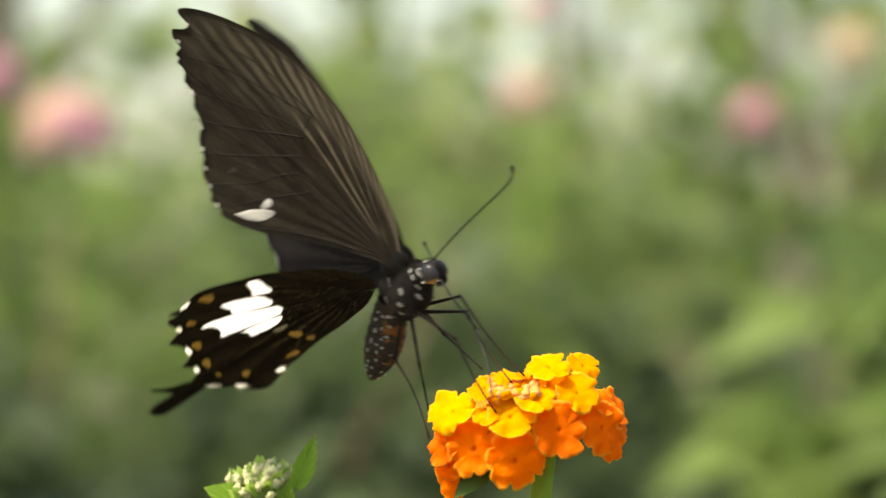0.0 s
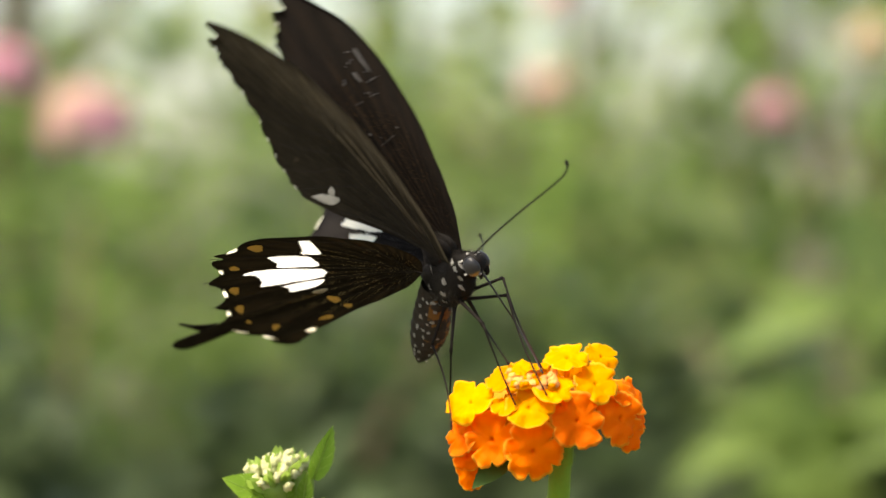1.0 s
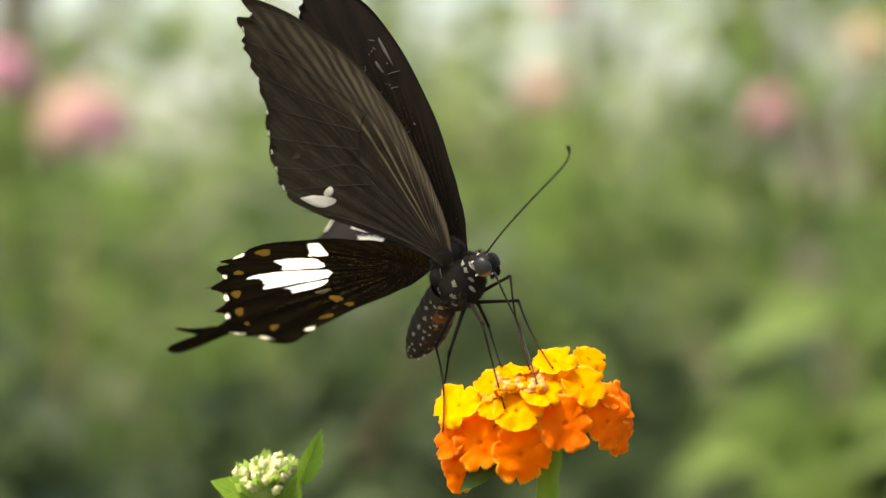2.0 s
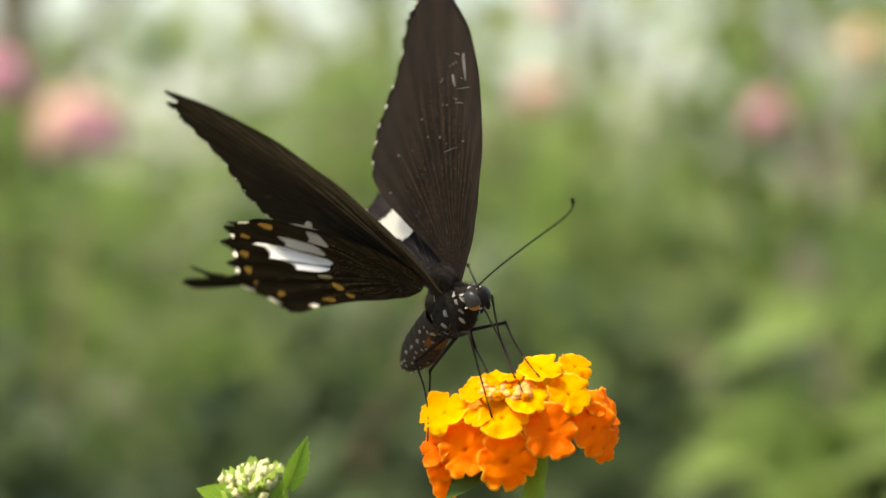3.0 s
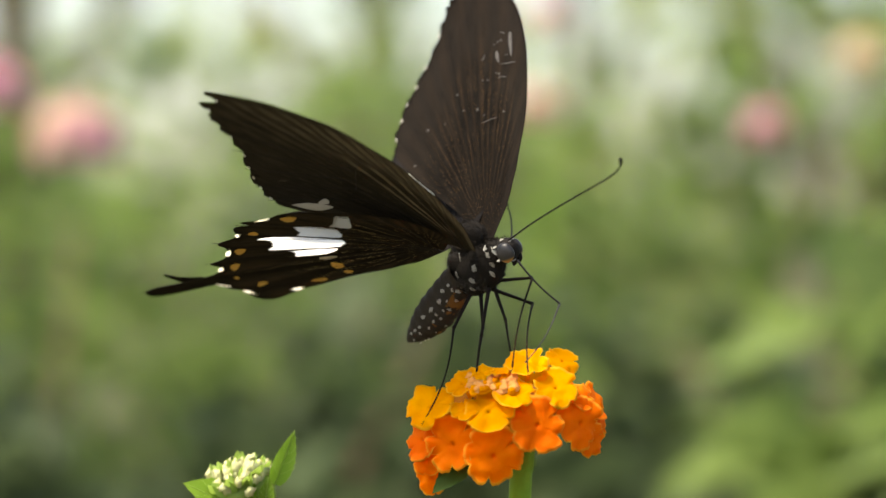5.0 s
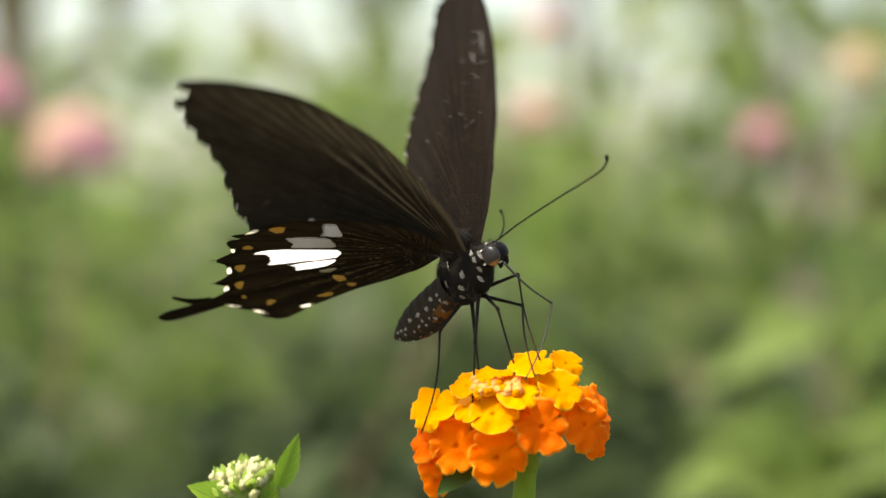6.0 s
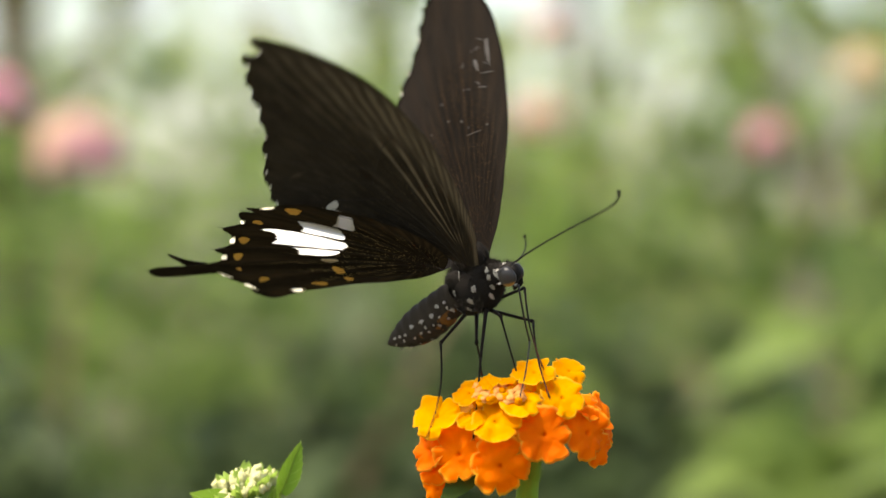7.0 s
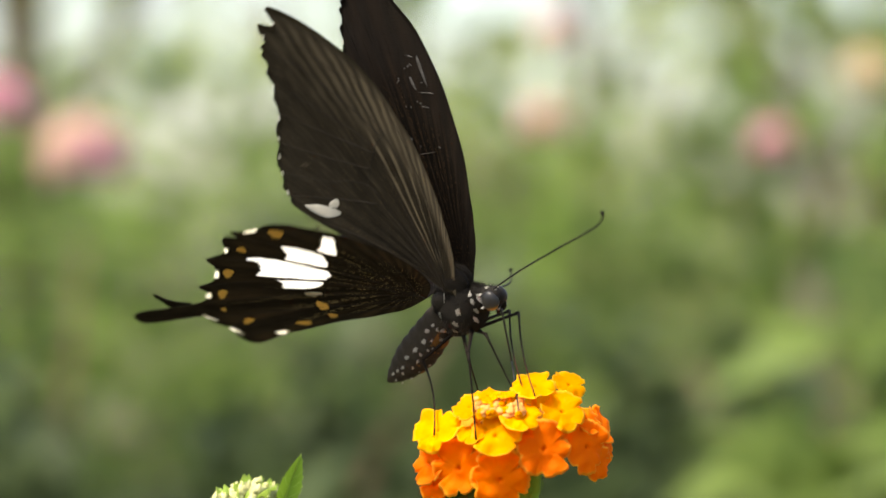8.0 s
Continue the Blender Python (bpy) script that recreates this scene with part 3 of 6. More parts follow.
        for _ in range(60):  # short hairs on the margin
            k, side = rng.randrange(1, 15), rng.choice((0, 2))
            p = rows[k][side].co.lerp(rows[k + 1][side].co, rng.random())
            out = (p - rows[k][1].co).normalized() + Vector((rng.gauss(0, 0.3), rng.gauss(0, 0.3), rng.gauss(0, 0.3)))
            ribs.append([p, p + out * 0.0003])
        bract = part("bract", bm, BRACT, bud, "pale green pointed bract")
        bm = bmesh.new()
        for n, rib in enumerate(ribs):
            add_tube(bm, rib, 0.00011 if n == 0 else 0.00005 if len(rib) > 2 else 0.000022, 4)
        part("vein", bm, SEPAL, bract)


build_bud_head()


def build_far_flower(label, centre, size, inner, outer, seed):
    """A flower head deep in the bushes: a dome of small florets on a stalk."""
    rng = random.Random(seed)
    fl = thing("lantana_flower", label, "flower", "flowers in the bushes", centre)
    for i in range(26):
        s = math.sqrt((i + 0.5) / 26) * 1.6
        a = i * 2.39996
        n = Vector((math.sin(s) * math.cos(a), math.sin(s) * math.sin(a) - 0.35, math.cos(s))).normalized()
        bm = bmesh.new()
        add_floret(bm, size * 0.27 * rng.uniform(0.85, 1.1), 4 + i % 2, seed + i, size * 0.2)
        ob = part("floret", bm, inner if i < 15 else outer, fl)
        ob.matrix_local = Matrix.Translation(Vector((n.x, n.y, n.z * 0.9)) * size * 0.5) @ facing(n, a).to_4x4()
    bm = bmesh.new()
    add_tube(bm, spline([(0, 0, size * 0.2), (0.005, 0.01, -0.05), (0.0, 0.03, -0.16), (0.01, 0.08, -0.45), (0.0, 0.10, -0.02 - centre[2])], 6), 0.0018, 6)
    part("stem", bm, STEM, fl)


PINK_HEAD = "pink lantana flower head with a pale yellow centre"
build_far_flower(PINK_HEAD, behind(144, 236, 1.45), 0.054, CREAM, PINK, 100)
build_far_flower(PINK_HEAD, behind(-6, 150, 1.50), 0.042, PINK, PINK, 130)
build_far_flower("pale peach lantana flower head among leaves", behind(962, 175, 1.95), 0.037, CREAM, PINK, 160)
build_far_flower(PINK_HEAD, behind(1362, 212, 1.9), 0.031, PINK, PINK, 190)
build_far_flower("pale yellow lantana flower head among leaves", behind(1535, 92, 1.75), 0.036, CREAM, CREAM, 220)
build_far_flower("pale pink lantana flower head among leaves", behind(975, 15, 1.80), 0.028, PINK, CREAM, 250)


# ---- the butterfly: x forward, y to its left, z up; metres ----
MM = 0.001
HINGE_Y = 0.0016
HIND_Y = 0.0018
FOREWING = [(0, 2.2), (4.5, 4.0), (9.5, 5.8), (19.3, 7.2), (29, 7.6), (37, 6.5), (44, 4.9), (51, 1.9), (57, -2.6), (62, -7.2), (64.9, -11.3), (64.4, -12.7), (62.2, -11.9), (61.2, -13.3),
            (62.3, -15.6), (61, -16.4), (59.4, -16.3), (57.6, -18.2), (55.5, -18.8), (50.2, -19.8), (44, -21.8), (36.8, -26.0), (30.3, -27.9), (26, -27.6), (22.2, -24.6), (17.9, -19.8), (12.3, -11.5), (5, -3.4)]
HINDWING = [(0, 0), (4, 3.6), (10.3, 4.0), (16.5, 2.2), (22.3, -1.4), (26.2, -5.0), (28.8, -8.5), (31.3, -12.1), (32.2, -15.8), (30.9, -20.6), (32.2, -24.7), (29.9, -24.6), (30.8, -26.8), (29.6, -28.6),
            (25.6, -31.2), (24.6, -36.6), (21.7, -36.9), (18.9, -38.7), (16.9, -41.4), (16.1, -45.4), (14.1, -44.9), (12.5, -45.9), (11.5, -48.2), (11.2, -53), (11.6, -58), (12.4, -62.5), (12, -65.5),
            (10.4, -66.8), (8.6, -66), (7.8, -63), (7.4, -58.5), (7.5, -54), (6.6, -51.6), (3.6, -50.6), (1.0, -48.4), (-1.4, -48.9), (-4.2, -47.5), (-5.0, -44.7), (-3.4, -40.6), (-3.7, -34.4), (-3.1, -24.9), (-3.0, -15.5), (-2.4, -7)]


def fore_height(p, q):
    """Camber of the forewing, in millimetres."""
    return 0.9 * math.sin(max(0, min(1, p / 66)) * math.pi) - 0.0016 * (q + 6) ** 2


def hind_height(p, q):
    return 0.7 * math.sin(max(0, min(1, -q / 66)) * math.pi) - 0.0022 * (p - 12) ** 2


def wing_outline(points, per, scallop):
    line = spline([(a, b, 0) for a, b in points] + [(*points[0], 0)], per)[:-1]
    out = []
    for i, v in enumerate(line):
        v = v.copy()
        pos = i / per
        if scallop and scallop[0] < pos < scallop[1]:
            w = (pos - scallop[0]) / (scallop[1] - scallop[0]) * scallop[2]
            inward = Vector((scallop[3], scallop[4], 0))
            v += inward * (0.75 * abs(math.sin(math.pi * w)) ** 1.5 + 0.35 * noise.noise(v * 0.9))
        out.append(v)
    return out


def inside(p, q, polygon):
    hit = False
    for (x0, y0), (x1, y1) in zip(polygon, polygon[1:] + polygon[:1]):
        if (y0 > q) != (y1 > q) and p < (x1 - x0) * (q - y0) / (y1 - y0) + x0:
            hit = not hit
    return hit


def build_wing(name, points, height, side, root, mats, scallop, rays, veins, parent, label, windows=(), rows=22):
    """A thin cambered membrane with pleats between the veins, fanned out from its root. side: 1 left, -1 right."""
    edge = wing_outline(points, 8, scallop)
    c = Vector((*root, 0))
    n = len(edge)
    ang = [math.atan2(v.y - c.y, v.x - c.x) for v in edge]
    for i in range(1, n):
        while ang[i] > ang[i - 1] + 3:
            ang[i] -= 2 * math.pi
        while ang[i] < ang[i - 1] - 3:
            ang[i] += 2 * math.pi
    first = math.atan2(points[3][1] - c.y, points[3][0] - c.x)
    last = math.atan2(points[-3][1] - c.y, points[-3][0] - c.x)

    def lift(p, q):
        a = math.atan2(q - c.y, p - c.x)
        u = (first - a) / (first - last)
        d = math.hypot(p - c.x, q - c.y)
        return height(p, q) + 0.08 * math.cos(2 * math.pi * rays * u) * min(1, d / 15)

    bm = bmesh.new()
    uv = bm.loops.layers.uv.new("UVMap")
    layers = []
    for off in (0.05, -0.05):
        layer = []
        for j in range(1, rows + 1):
            s = (j / rows) ** 0.8
            row = []
            for i, v in enumerate(edge):
                p = c.lerp(v, s)
                row.append((bm.verts.new((p.y * MM, side * p.x * MM, (lift(p.x, p.y) + off * (1 if j < rows else 0.3)) * MM)), ((first - ang[i]) / (first - last), s)))
            layer.append(row)
        tip = (bm.verts.new((c.y * MM, side * c.x * MM, (lift(c.x, c.y) + off) * MM)), (0.5, 0.0))
        layers.append((tip, layer))

    def quad(items, slot, flip):
        items = items[::-1] if flip else items
        f = bm.faces.new([it[0] for it in items])
        f.material_index = slot
        for loop, it in zip(f.loops, items):
            loop[uv].uv = it[1]

    for slot, (tip, layer) in enumerate(layers):
        flip = (slot == 0) == (side > 0)
        for i in range(n):
            k = (i + 1) % n
            if i == n - 1:
                continue
            quad([tip, layer[0][i], layer[0][k]], slot, flip)
            for a, b in zip(layer, layer[1:]):
                ring = [a[i], b[i], b[k], a[k]]
                if windows and any(all(inside(it[0].co.y * side / MM, it[0].co.x / MM, w) for it in ring) for w in windows):
                    continue  # the pale fields are thin and let light pass
                quad(ring, slot, flip)
    top, low = layers[0][1][-1], layers[1][1][-1]
    for i in range(n - 1):
        quad([top[i], low[i], low[i + 1], top[i + 1]], 1, side < 0)
    wing = part(name, bm, mats, parent, label)
    for path in veins:  # raised veins
        bm = bmesh.new()
        line = spline([(a, b, 0) for a, b in path], 8)
        add_tube(bm, [Vector((v.y * MM, side * v.x * MM, (lift(v.x, v.y) - 0.06) * MM)) for v in line], lambda s: (0.10 - 0.05 * s) * MM, 6)
        part("vein", bm, VEIN, wing)
    return wing, lift


def add_patch(name, wing, lift, side, points, mat, label, thick=0.11, sheets=(1, -1)):
    """A coloured field of scales, a little proud of the membrane on both faces."""
    line = spline([(a, b, 0) for a, b in points] + [(*points[0], 0)], 6)[:-1]
    c = sum(line, Vector()) / len(line)
    bm = bmesh.new()
    faces = []
    for off in [thick * s for s in sheets]:
        rows = []
        for s in (0.5, 0.85, 1.0):
            row = []
            for v in line:
                p = c.lerp(v, s * (1 + 0.05 * noise.noise(v * 1.7)))
                row.append(bm.verts.new((p.y * MM, side * p.x * MM, (lift(p.x, p.y) + off * (1 if s < 1 else 0.5)) * MM)))
            rows.append(row)
        mid = bm.verts.new((c.y * MM, side * c.x * MM, (lift(c.x, c.y) + off) * MM))
        faces.append((mid, rows, (off > 0) == (side > 0)))
    n = len(line)
    for mid, rows, flip in faces:
        for i in range(n):
            k = (i + 1) % n
            f = [mid, rows[0][i], rows[0][k]]
            bm.faces.new(f[::-1] if flip else f)
            for a, b in zip(rows, rows[1:]):
                f = [a[i], b[i], b[k], a[k]]
                bm.faces.new(f[::-1] if flip else f)
    return part(name, bm, mat, wing, label)


def oval(p, q, along, across, turn):
    """Eight points of an uneven oval."""
    t = radians(turn)
    out = []
    for k in range(8):
        a = k * math.pi / 4
        e = 1 + 0.16 * math.sin(3 * a + p * 5)
        x, y = along * math.cos(a) * e, across * math.sin(a) * e
        out.append((p + x * math.cos(t) - y * math.sin(t), q + x * math.sin(t) + y * math.cos(t)))
    return out


FORE_VEINS = [[(1.0, 0.1), (20.6, 4.7), (40.5, 4.5), (57.3, -2.9)], [(1.0, 0.1), (18.6, 2.8), (34.6, 1.6), (51.5, -0.7), (62.4, -9.8)], [(34.6, 1.6), (49.6, -4.0), (61.6, -13.8)], [(34.6, 0.7), (48.6, -8.3), (57.4, -16.9)],
              [(1.0, 0.1), (18.5, -1.2), (32.7, -2.5), (42.7, -11.2), (51.2, -19.5)], [(31.7, -2.9), (38.8, -13.5), (45.6, -22.6)], [(28.7, -5.5), (33.8, -15.8), (39.1, -25.0)], [(1.0, 0.1), (14.4, -3.6), (25.6, -7.8), (28.8, -18.1), (33.0, -27.3)],
              [(21.6, -7.3), (24.7, -17.0), (27.9, -28.4)], [(1.0, 0.1), (9.2, -6.6), (17.4, -16.9), (22.7, -26.3)], [(34.6, 1.6), (33.7, -0.9), (31.7, -2.9), (28.7, -5.5), (25.6, -7.8)]]
HIND_VEINS = [[(1.0, -1.0), (14.4, -0.2), (24.9, -7.4), (31.6, -20.2)], [(1.0, -1.0), (10.9, -5.4), (21.6, -14.8), (31.8, -26.4)], [(1.0, -1.0), (9.1, -8.6), (17.9, -21.4), (25.5, -37.3)], [(1.0, -1.0), (6.5, -9.8), (13.0, -26.0), (16.7, -46.3)],
              [(1.0, -1.0), (3.8, -10.9), (8.0, -28.6), (11.2, -50.1), (12.1, -67.1)], [(0.4, -1.0), (1.1, -12.2), (3.1, -29.0), (5.6, -49.6)], [(0.0, -1.1), (-1.1, -12.3), (-1.0, -29.4), (-2.0, -49.2)]]
OCHRE_SPOTS = [(28.8, -15.8, 1.9, 1.5, 51), (25.5, -27.0, 1.3, 1.0, 51), (18.7, -35.8, 2.0, 1.0, 51), (12.5, -42.1, 1.9, 0.85, 51), (7.5, -45.7, 0.8, 0.5, 30),
               (2.4, -43.2, 1.5, 0.75, 70), (2.9, -23.9, 1.5, 1.25, 0), (-0.7, -23.8, 0.9, 1.0, 0), (-1.4, -31.5, 0.8, 1.9, 8)]
CREAM_SPOTS = [(31.0, -20.3, 2.2, 0.6, 85), (26.2, -30.2, 1.5, 0.55, 48), (19.1, -38.3, 2.5, 0.55, 45), (12.9, -45.2, 1.6, 0.6, 48), (5.7, -50.6, 2.0, 0.55, 150), (0.1, -47.9, 1.9, 0.7, 160), (-3.0, -38.4, 0.9, 2.0, 0)]


def build_forewing(side, parent):
    wing, lift = build_wing("forewing", FOREWING, fore_height, side, (2.5, 1.0), [WING_TOP, WING_UNDER], (16, 23, 8, -0.35, 1.0), 9, FORE_VEINS, parent,
                            "dark brown forewing with pale streaks and a ragged edge")
    add_patch("white_spot", wing, lift, side, [(25.0, -24.8), (24.3, -21.4), (22.4, -17.6), (21.3, -17.2), (21.3, -20.4), (22.8, -23.0)], GREY_WHITE, "dusty white spot", 0.13, (-1,))
    add_patch("white_spot", wing, lift, side, oval(23.7, -17.6, 0.8, 1.5, -15), GREY_WHITE, "dusty white spot", 0.13, (-1,))
    for p, q, t in ((61.8, -12.8, 60), (60.0, -16.3, 20), (50.0, -19.6, 15), (43.4, -22.0, 20), (39.6, -24.1, 25), (36.0, -26.0, 25), (32.6, -27.0, 20), (28.6, -27.8, 5)):
        add_patch("fringe_tuft", wing, lift, side, oval(p - 0.3, q + 0.5, 0.55, 0.2, t), GREY_WHITE, "pale fringe tuft", 0.16)
    if side > 0:  # scratches and lost scales on the upper face
        rng = random.Random(77)
        marks = [(43.8, 1.1, 3.0, 0.38, -13), (41.3, -1.7, 1.4, 0.32, -20), (39.2, 1.5, 0.10, 2.0, 4), (36.4, 0.6, 0.10, 0.9, 12), (34.7, -11.0, 0.2, 0.3, 0), (30.2, -5.0, 0.3, 0.25, 0),
                 (27.3, -1.6, 0.06, 2.2, -6), (28.4, -18.1, 0.25, 0.3, 0), (21.2, -20.7, 0.2, 0.4, 0), (46.5, -1.2, 0.10, 0.8, 20)]
        marks += [(rng.uniform(27, 46), rng.gauss(-4, 4), rng.uniform(0.08, 0.2), rng.uniform(0.1, 0.45), rng.uniform(-40, 40)) for _ in range(16)]
        for p, q, along, across, t in marks:
            add_patch("scratch", wing, lift, side, oval(p, q, along, across, t), SCUFF, "pale scratch", 0.13, (1,))
    return wing


WHITE_CELLS = [[(25.6, -7.5), (24.7, -5.8), (23.7, -5.1), (21.0, -6.8), (18.0, -8.7), (18.7, -10.3), (20.0, -11.4), (20.9, -12.4), (22.1, -10.5), (23.5, -9.3)],
               [(24.5, -18.2), (23.2, -15.8), (21.1, -13.4), (19.1, -11.5), (17.2, -12.1), (15.7, -12.6), (14.5, -14.1), (16.3, -16.6), (18.3, -19.3), (20.0, -21.2), (21.4, -19.2), (22.8, -18.9)],
               [(22.4, -29.3), (22.3, -26.2), (20.7, -23.1), (18.1, -19.5), (15.3, -16.1), (13.5, -14.3), (11.9, -14.5), (10.7, -16.7), (11.5, -19.9), (13.0, -23.2), (14.1, -26.7), (16.1, -31.1), (17.9, -28.5), (20.2, -27.4)],
               [(14.0, -28.4), (13.2, -26.0), (12.6, -23.5), (11.3, -20.1), (10.2, -17.6), (8.9, -19.2), (8.7, -22.0), (9.5, -25.1), (10.6, -28.7), (12.2, -27.4)]]
TAIL_PRONG = [(11.6, -50.5), (12.6, -52.6), (14.6, -55.0), (17.0, -56.3), (16.4, -57.0), (13.8, -56.6), (11.7, -56.2), (11.3, -53.0)]


def build_hindwing(side, parent):
    wing, lift = build_wing("hindwing", HINDWING, hind_height, side, (3.0, -1.5), [HIND_TOP, HIND_UNDER], None, 7, HIND_VEINS, parent,
                            "black tailed hindwing with white patch and ochre spots", WHITE_CELLS + [oval(*s) for s in CREAM_SPOTS], 60)
    for cell in WHITE_CELLS:
        add_patch("white_patch", wing, lift, side, cell, WHITE, "white patch", 0.06, (-1,))
    add_patch("pale_spot", wing, lift, side, oval(7.1, -23.0, 0.8, 1.9, 10), CREAM_SCALE, "pale spot", 0.11, (-1,))
    add_patch("tail_prong", wing, lift, side, TAIL_PRONG, HIND_UNDER, "thin prong beside the tail", 0.05)
    for spot in OCHRE_SPOTS:
        add_patch("ochre_spot", wing, lift, side, oval(*spot), OCHRE, "ochre spot", 0.11, (-1,))
    for spot in CREAM_SPOTS:
        add_patch("cream_spot", wing, lift, side, oval(*spot), CREAM_SCALE, "cream crescent on the edge", 0.06, (-1,))
    return wing


def body_spots(spots, parent, mat, label):
    """Ragged tufts of pale overlapping scales lying on the body."""
    for i, (centre, normal, rx, ry, spin) in enumerate(spots):
        bm = bmesh.new()
        rng = random.Random(i * 7 + int(centre[0] * 10))
        for _ in range(30 + int(110 * rx)):
            a, s = rng.uniform(0, 6.283), math.sqrt(rng.random())
            e = s * (1 + 0.9 * noise.noise(Vector((math.cos(a) * 1.3, math.sin(a) * 1.3, i * 3.1 + centre[0]))))
            p = Vector((rx * e * math.cos(a), ry * e * math.sin(a), rng.uniform(0.02, 0.14) - 0.10 * s))
            t = rng.gauss(0, 0.7)
            d = Vector((math.cos(t), math.sin(t), rng.uniform(0.05, 0.45))) * rng.uniform(0.20, 0.42)
            w = Vector((-math.sin(t), math.cos(t), 0)) * rng.uniform(0.05, 0.09)
            bm.faces.new([bm.verts.new(q * MM) for q in (p - d * 0.5 + w, p - d * 0.5 - w, p + d * 0.4 - w * 0.7, p + d * 0.6, p + d * 0.4 + w * 0.7)])
        ob = part("white_dot", bm, mat, parent, label)
        ob.matrix_local = Matrix.Translation(Vector(centre) * MM) @ facing(normal, radians(spin)).to_4x4()


def on_blob(centre, radii, az, el):
    """A point and its normal on an ellipsoid; azimuth from forward to the left, elevation up."""
    d = Vector((math.cos(radians(el)) * math.cos(radians(az)), math.cos(radians(el)) * math.sin(radians(az)), math.sin(radians(el))))
    p = Vector([c + r * v for c, r, v in zip(centre, radii, d)])
    return p, Vector([v / r for v, r in zip(d, radii)]).normalized()


def slim(p):
    """The thorax narrows upwards and backwards, between the wing roots; millimetres."""
    k = max(0.0, min(1.0, (p.z + 5.0) / 5)) * max(0.0, min(1.0, (4.5 - p.x) / 4))
    return Vector((p.x, p.y * (1 - 0.62 * k), p.z))


def build_thorax(parent):
    centre, radii = (0.6, 0, -3.2), (6.2, 3.5, 5.4)
    bm = bmesh.new()
    add_blob(bm, Vector(centre) * MM, Vector(radii) * MM, None, 32, 24, 0.05)
    add_blob(bm, Vector((-2.6, 0, -1.8)) * MM, Vector((3.2, 2.6, 2.7)) * MM, None, 20, 14, 0.08)
    add_blob(bm, Vector((5.2, 0, -2.0)) * MM, Vector((3.2, 2.4, 3.0)) * MM, None, 18, 12, 0.1)
    add_blob(bm, Vector((-1.5, 0, -7.2)) * MM, Vector((3.4, 2.4, 2.0)) * MM, None, 16, 10, 0.1)
    add_blob(bm, Vector((0.3, 0, 1.0)) * MM, Vector((4.4, 3.0, 3.0)) * MM, None, 16, 10, 0.1)
    for v in bm.verts:
        v.co = slim(v.co / MM) * MM
    for s in (1, -1):  # muscle swellings under the wing roots
        add_blob(bm, Vector((-3.0, 0.5 * s, -2.2)) * MM, Vector((3.0, 1.5, 2.8)) * MM, None, 14, 10, 0.1)
        add_blob(bm, Vector((1.4, 0.9 * s, 2.4)) * MM, Vector((3.6, 1.0, 2.9)) * MM, None, 14, 10, 0.1)
    thorax = part("thorax", bm, BODY, parent, "black hairy thorax with white dots")
    spots = []
    for p, n, rx, ry in (((5.5, 2.0, -0.3), (0.1, 0.87, 0.5), 0.40, 0.36), ((5.8, 2.3, -1.5), (0.13, 0.98, 0.13), 0.46, 0.42), ((7.2, 1.8, -1.4), (0.5, 0.84, 0.18), 0.45, 0.75),
                         ((5.9, 2.1, -3.6), (0.2, 0.87, -0.46), 0.38, 0.62), ((5.0, 2.2, -5.4), (0.5, 0.77, -0.36), 0.34, 0.80), ((2.1, 3.4, -3.3), (0.15, 0.99, 0.0), 0.75, 0.55),
                         ((0.7, 3.3, -5.4), (0.0, 0.96, -0.28), 0.65, 0.55), ((-0.6, 2.5, -7.1), (-0.14, 0.81, -0.57), 0.65, 0.60), ((-3.0, 2.9, -3.7), (-0.38, 0.92, -0.07), 0.50, 0.85),
                         ((-3.9, 2.0, -6.0), (-0.6, 0.64, -0.45), 0.50, 0.65), ((-1.7, 3.0, -0.8), (-0.24, 0.92, 0.32), 0.30, 0.80), ((-3.3, 1.8, -7.4), (-0.5, 0.54, -0.68), 0.40, 0.65)):
        for s in (1, -1):
            p2 = slim(Vector((p[0], p[1] * s, p[2])) + Vector((n[0], n[1] * s, n[2])) * 0.2)
            spots.append((p2, (n[0], n[1] * s, n[2]), rx * 0.80, ry * 1.05, 20 * math.sin(9 * p[0])))
    body_spots(spots, thorax, BODY_WHITE, "grey-white dot")
    rng = random.Random(3)
    bm = bmesh.new()
    for _ in range(10500):
        p, n = on_blob(centre, radii, rng.uniform(0, 360), rng.gauss(0, 45))
        if rng.random() < 0.2:  # tufts at the wing roots
            p, n = on_blob((-2.6, 0, -1.8), (3.2, 2.6, 2.7), rng.uniform(0, 360), rng.uniform(-40, 80))
        if rng.random() < 0.35:
            p, n = on_blob((5.2, 0, -2.0), (3.2, 2.4, 3.0), rng.uniform(0, 360), rng.uniform(-20, 90))
        p = slim(p)
        if rng.random() < 0.30:
            y = rng.choice((-1, 1))
            p, n = on_blob((1.4, 0.9 * y, 2.4), (3.6, 1.0, 2.9), rng.uniform(0, 360), rng.uniform(-40, 90)) if rng.random() < 0.7 else on_blob((-3.0, 0.5 * y, -2.2), (3.0, 1.5, 2.8), rng.uniform(0, 360), rng.uniform(-60, 80))
        d = (n * 0.8 + Vector((rng.gauss(-0.6, 0.35), rng.gauss(0, 0.3), rng.gauss(0.0, 0.35)))).normalized() * rng.uniform(0.3, 1.1)
        w = d.cross(Vector((rng.gauss(0, 1), rng.gauss(0, 1), 1))).normalized() * 0.035
        vs = [bm.verts.new(q * MM) for q in (p + w, p - w, p + d)]
        bm.faces.new(vs)
    part("hair", bm, HAIR, thorax)
    bm = bmesh.new()
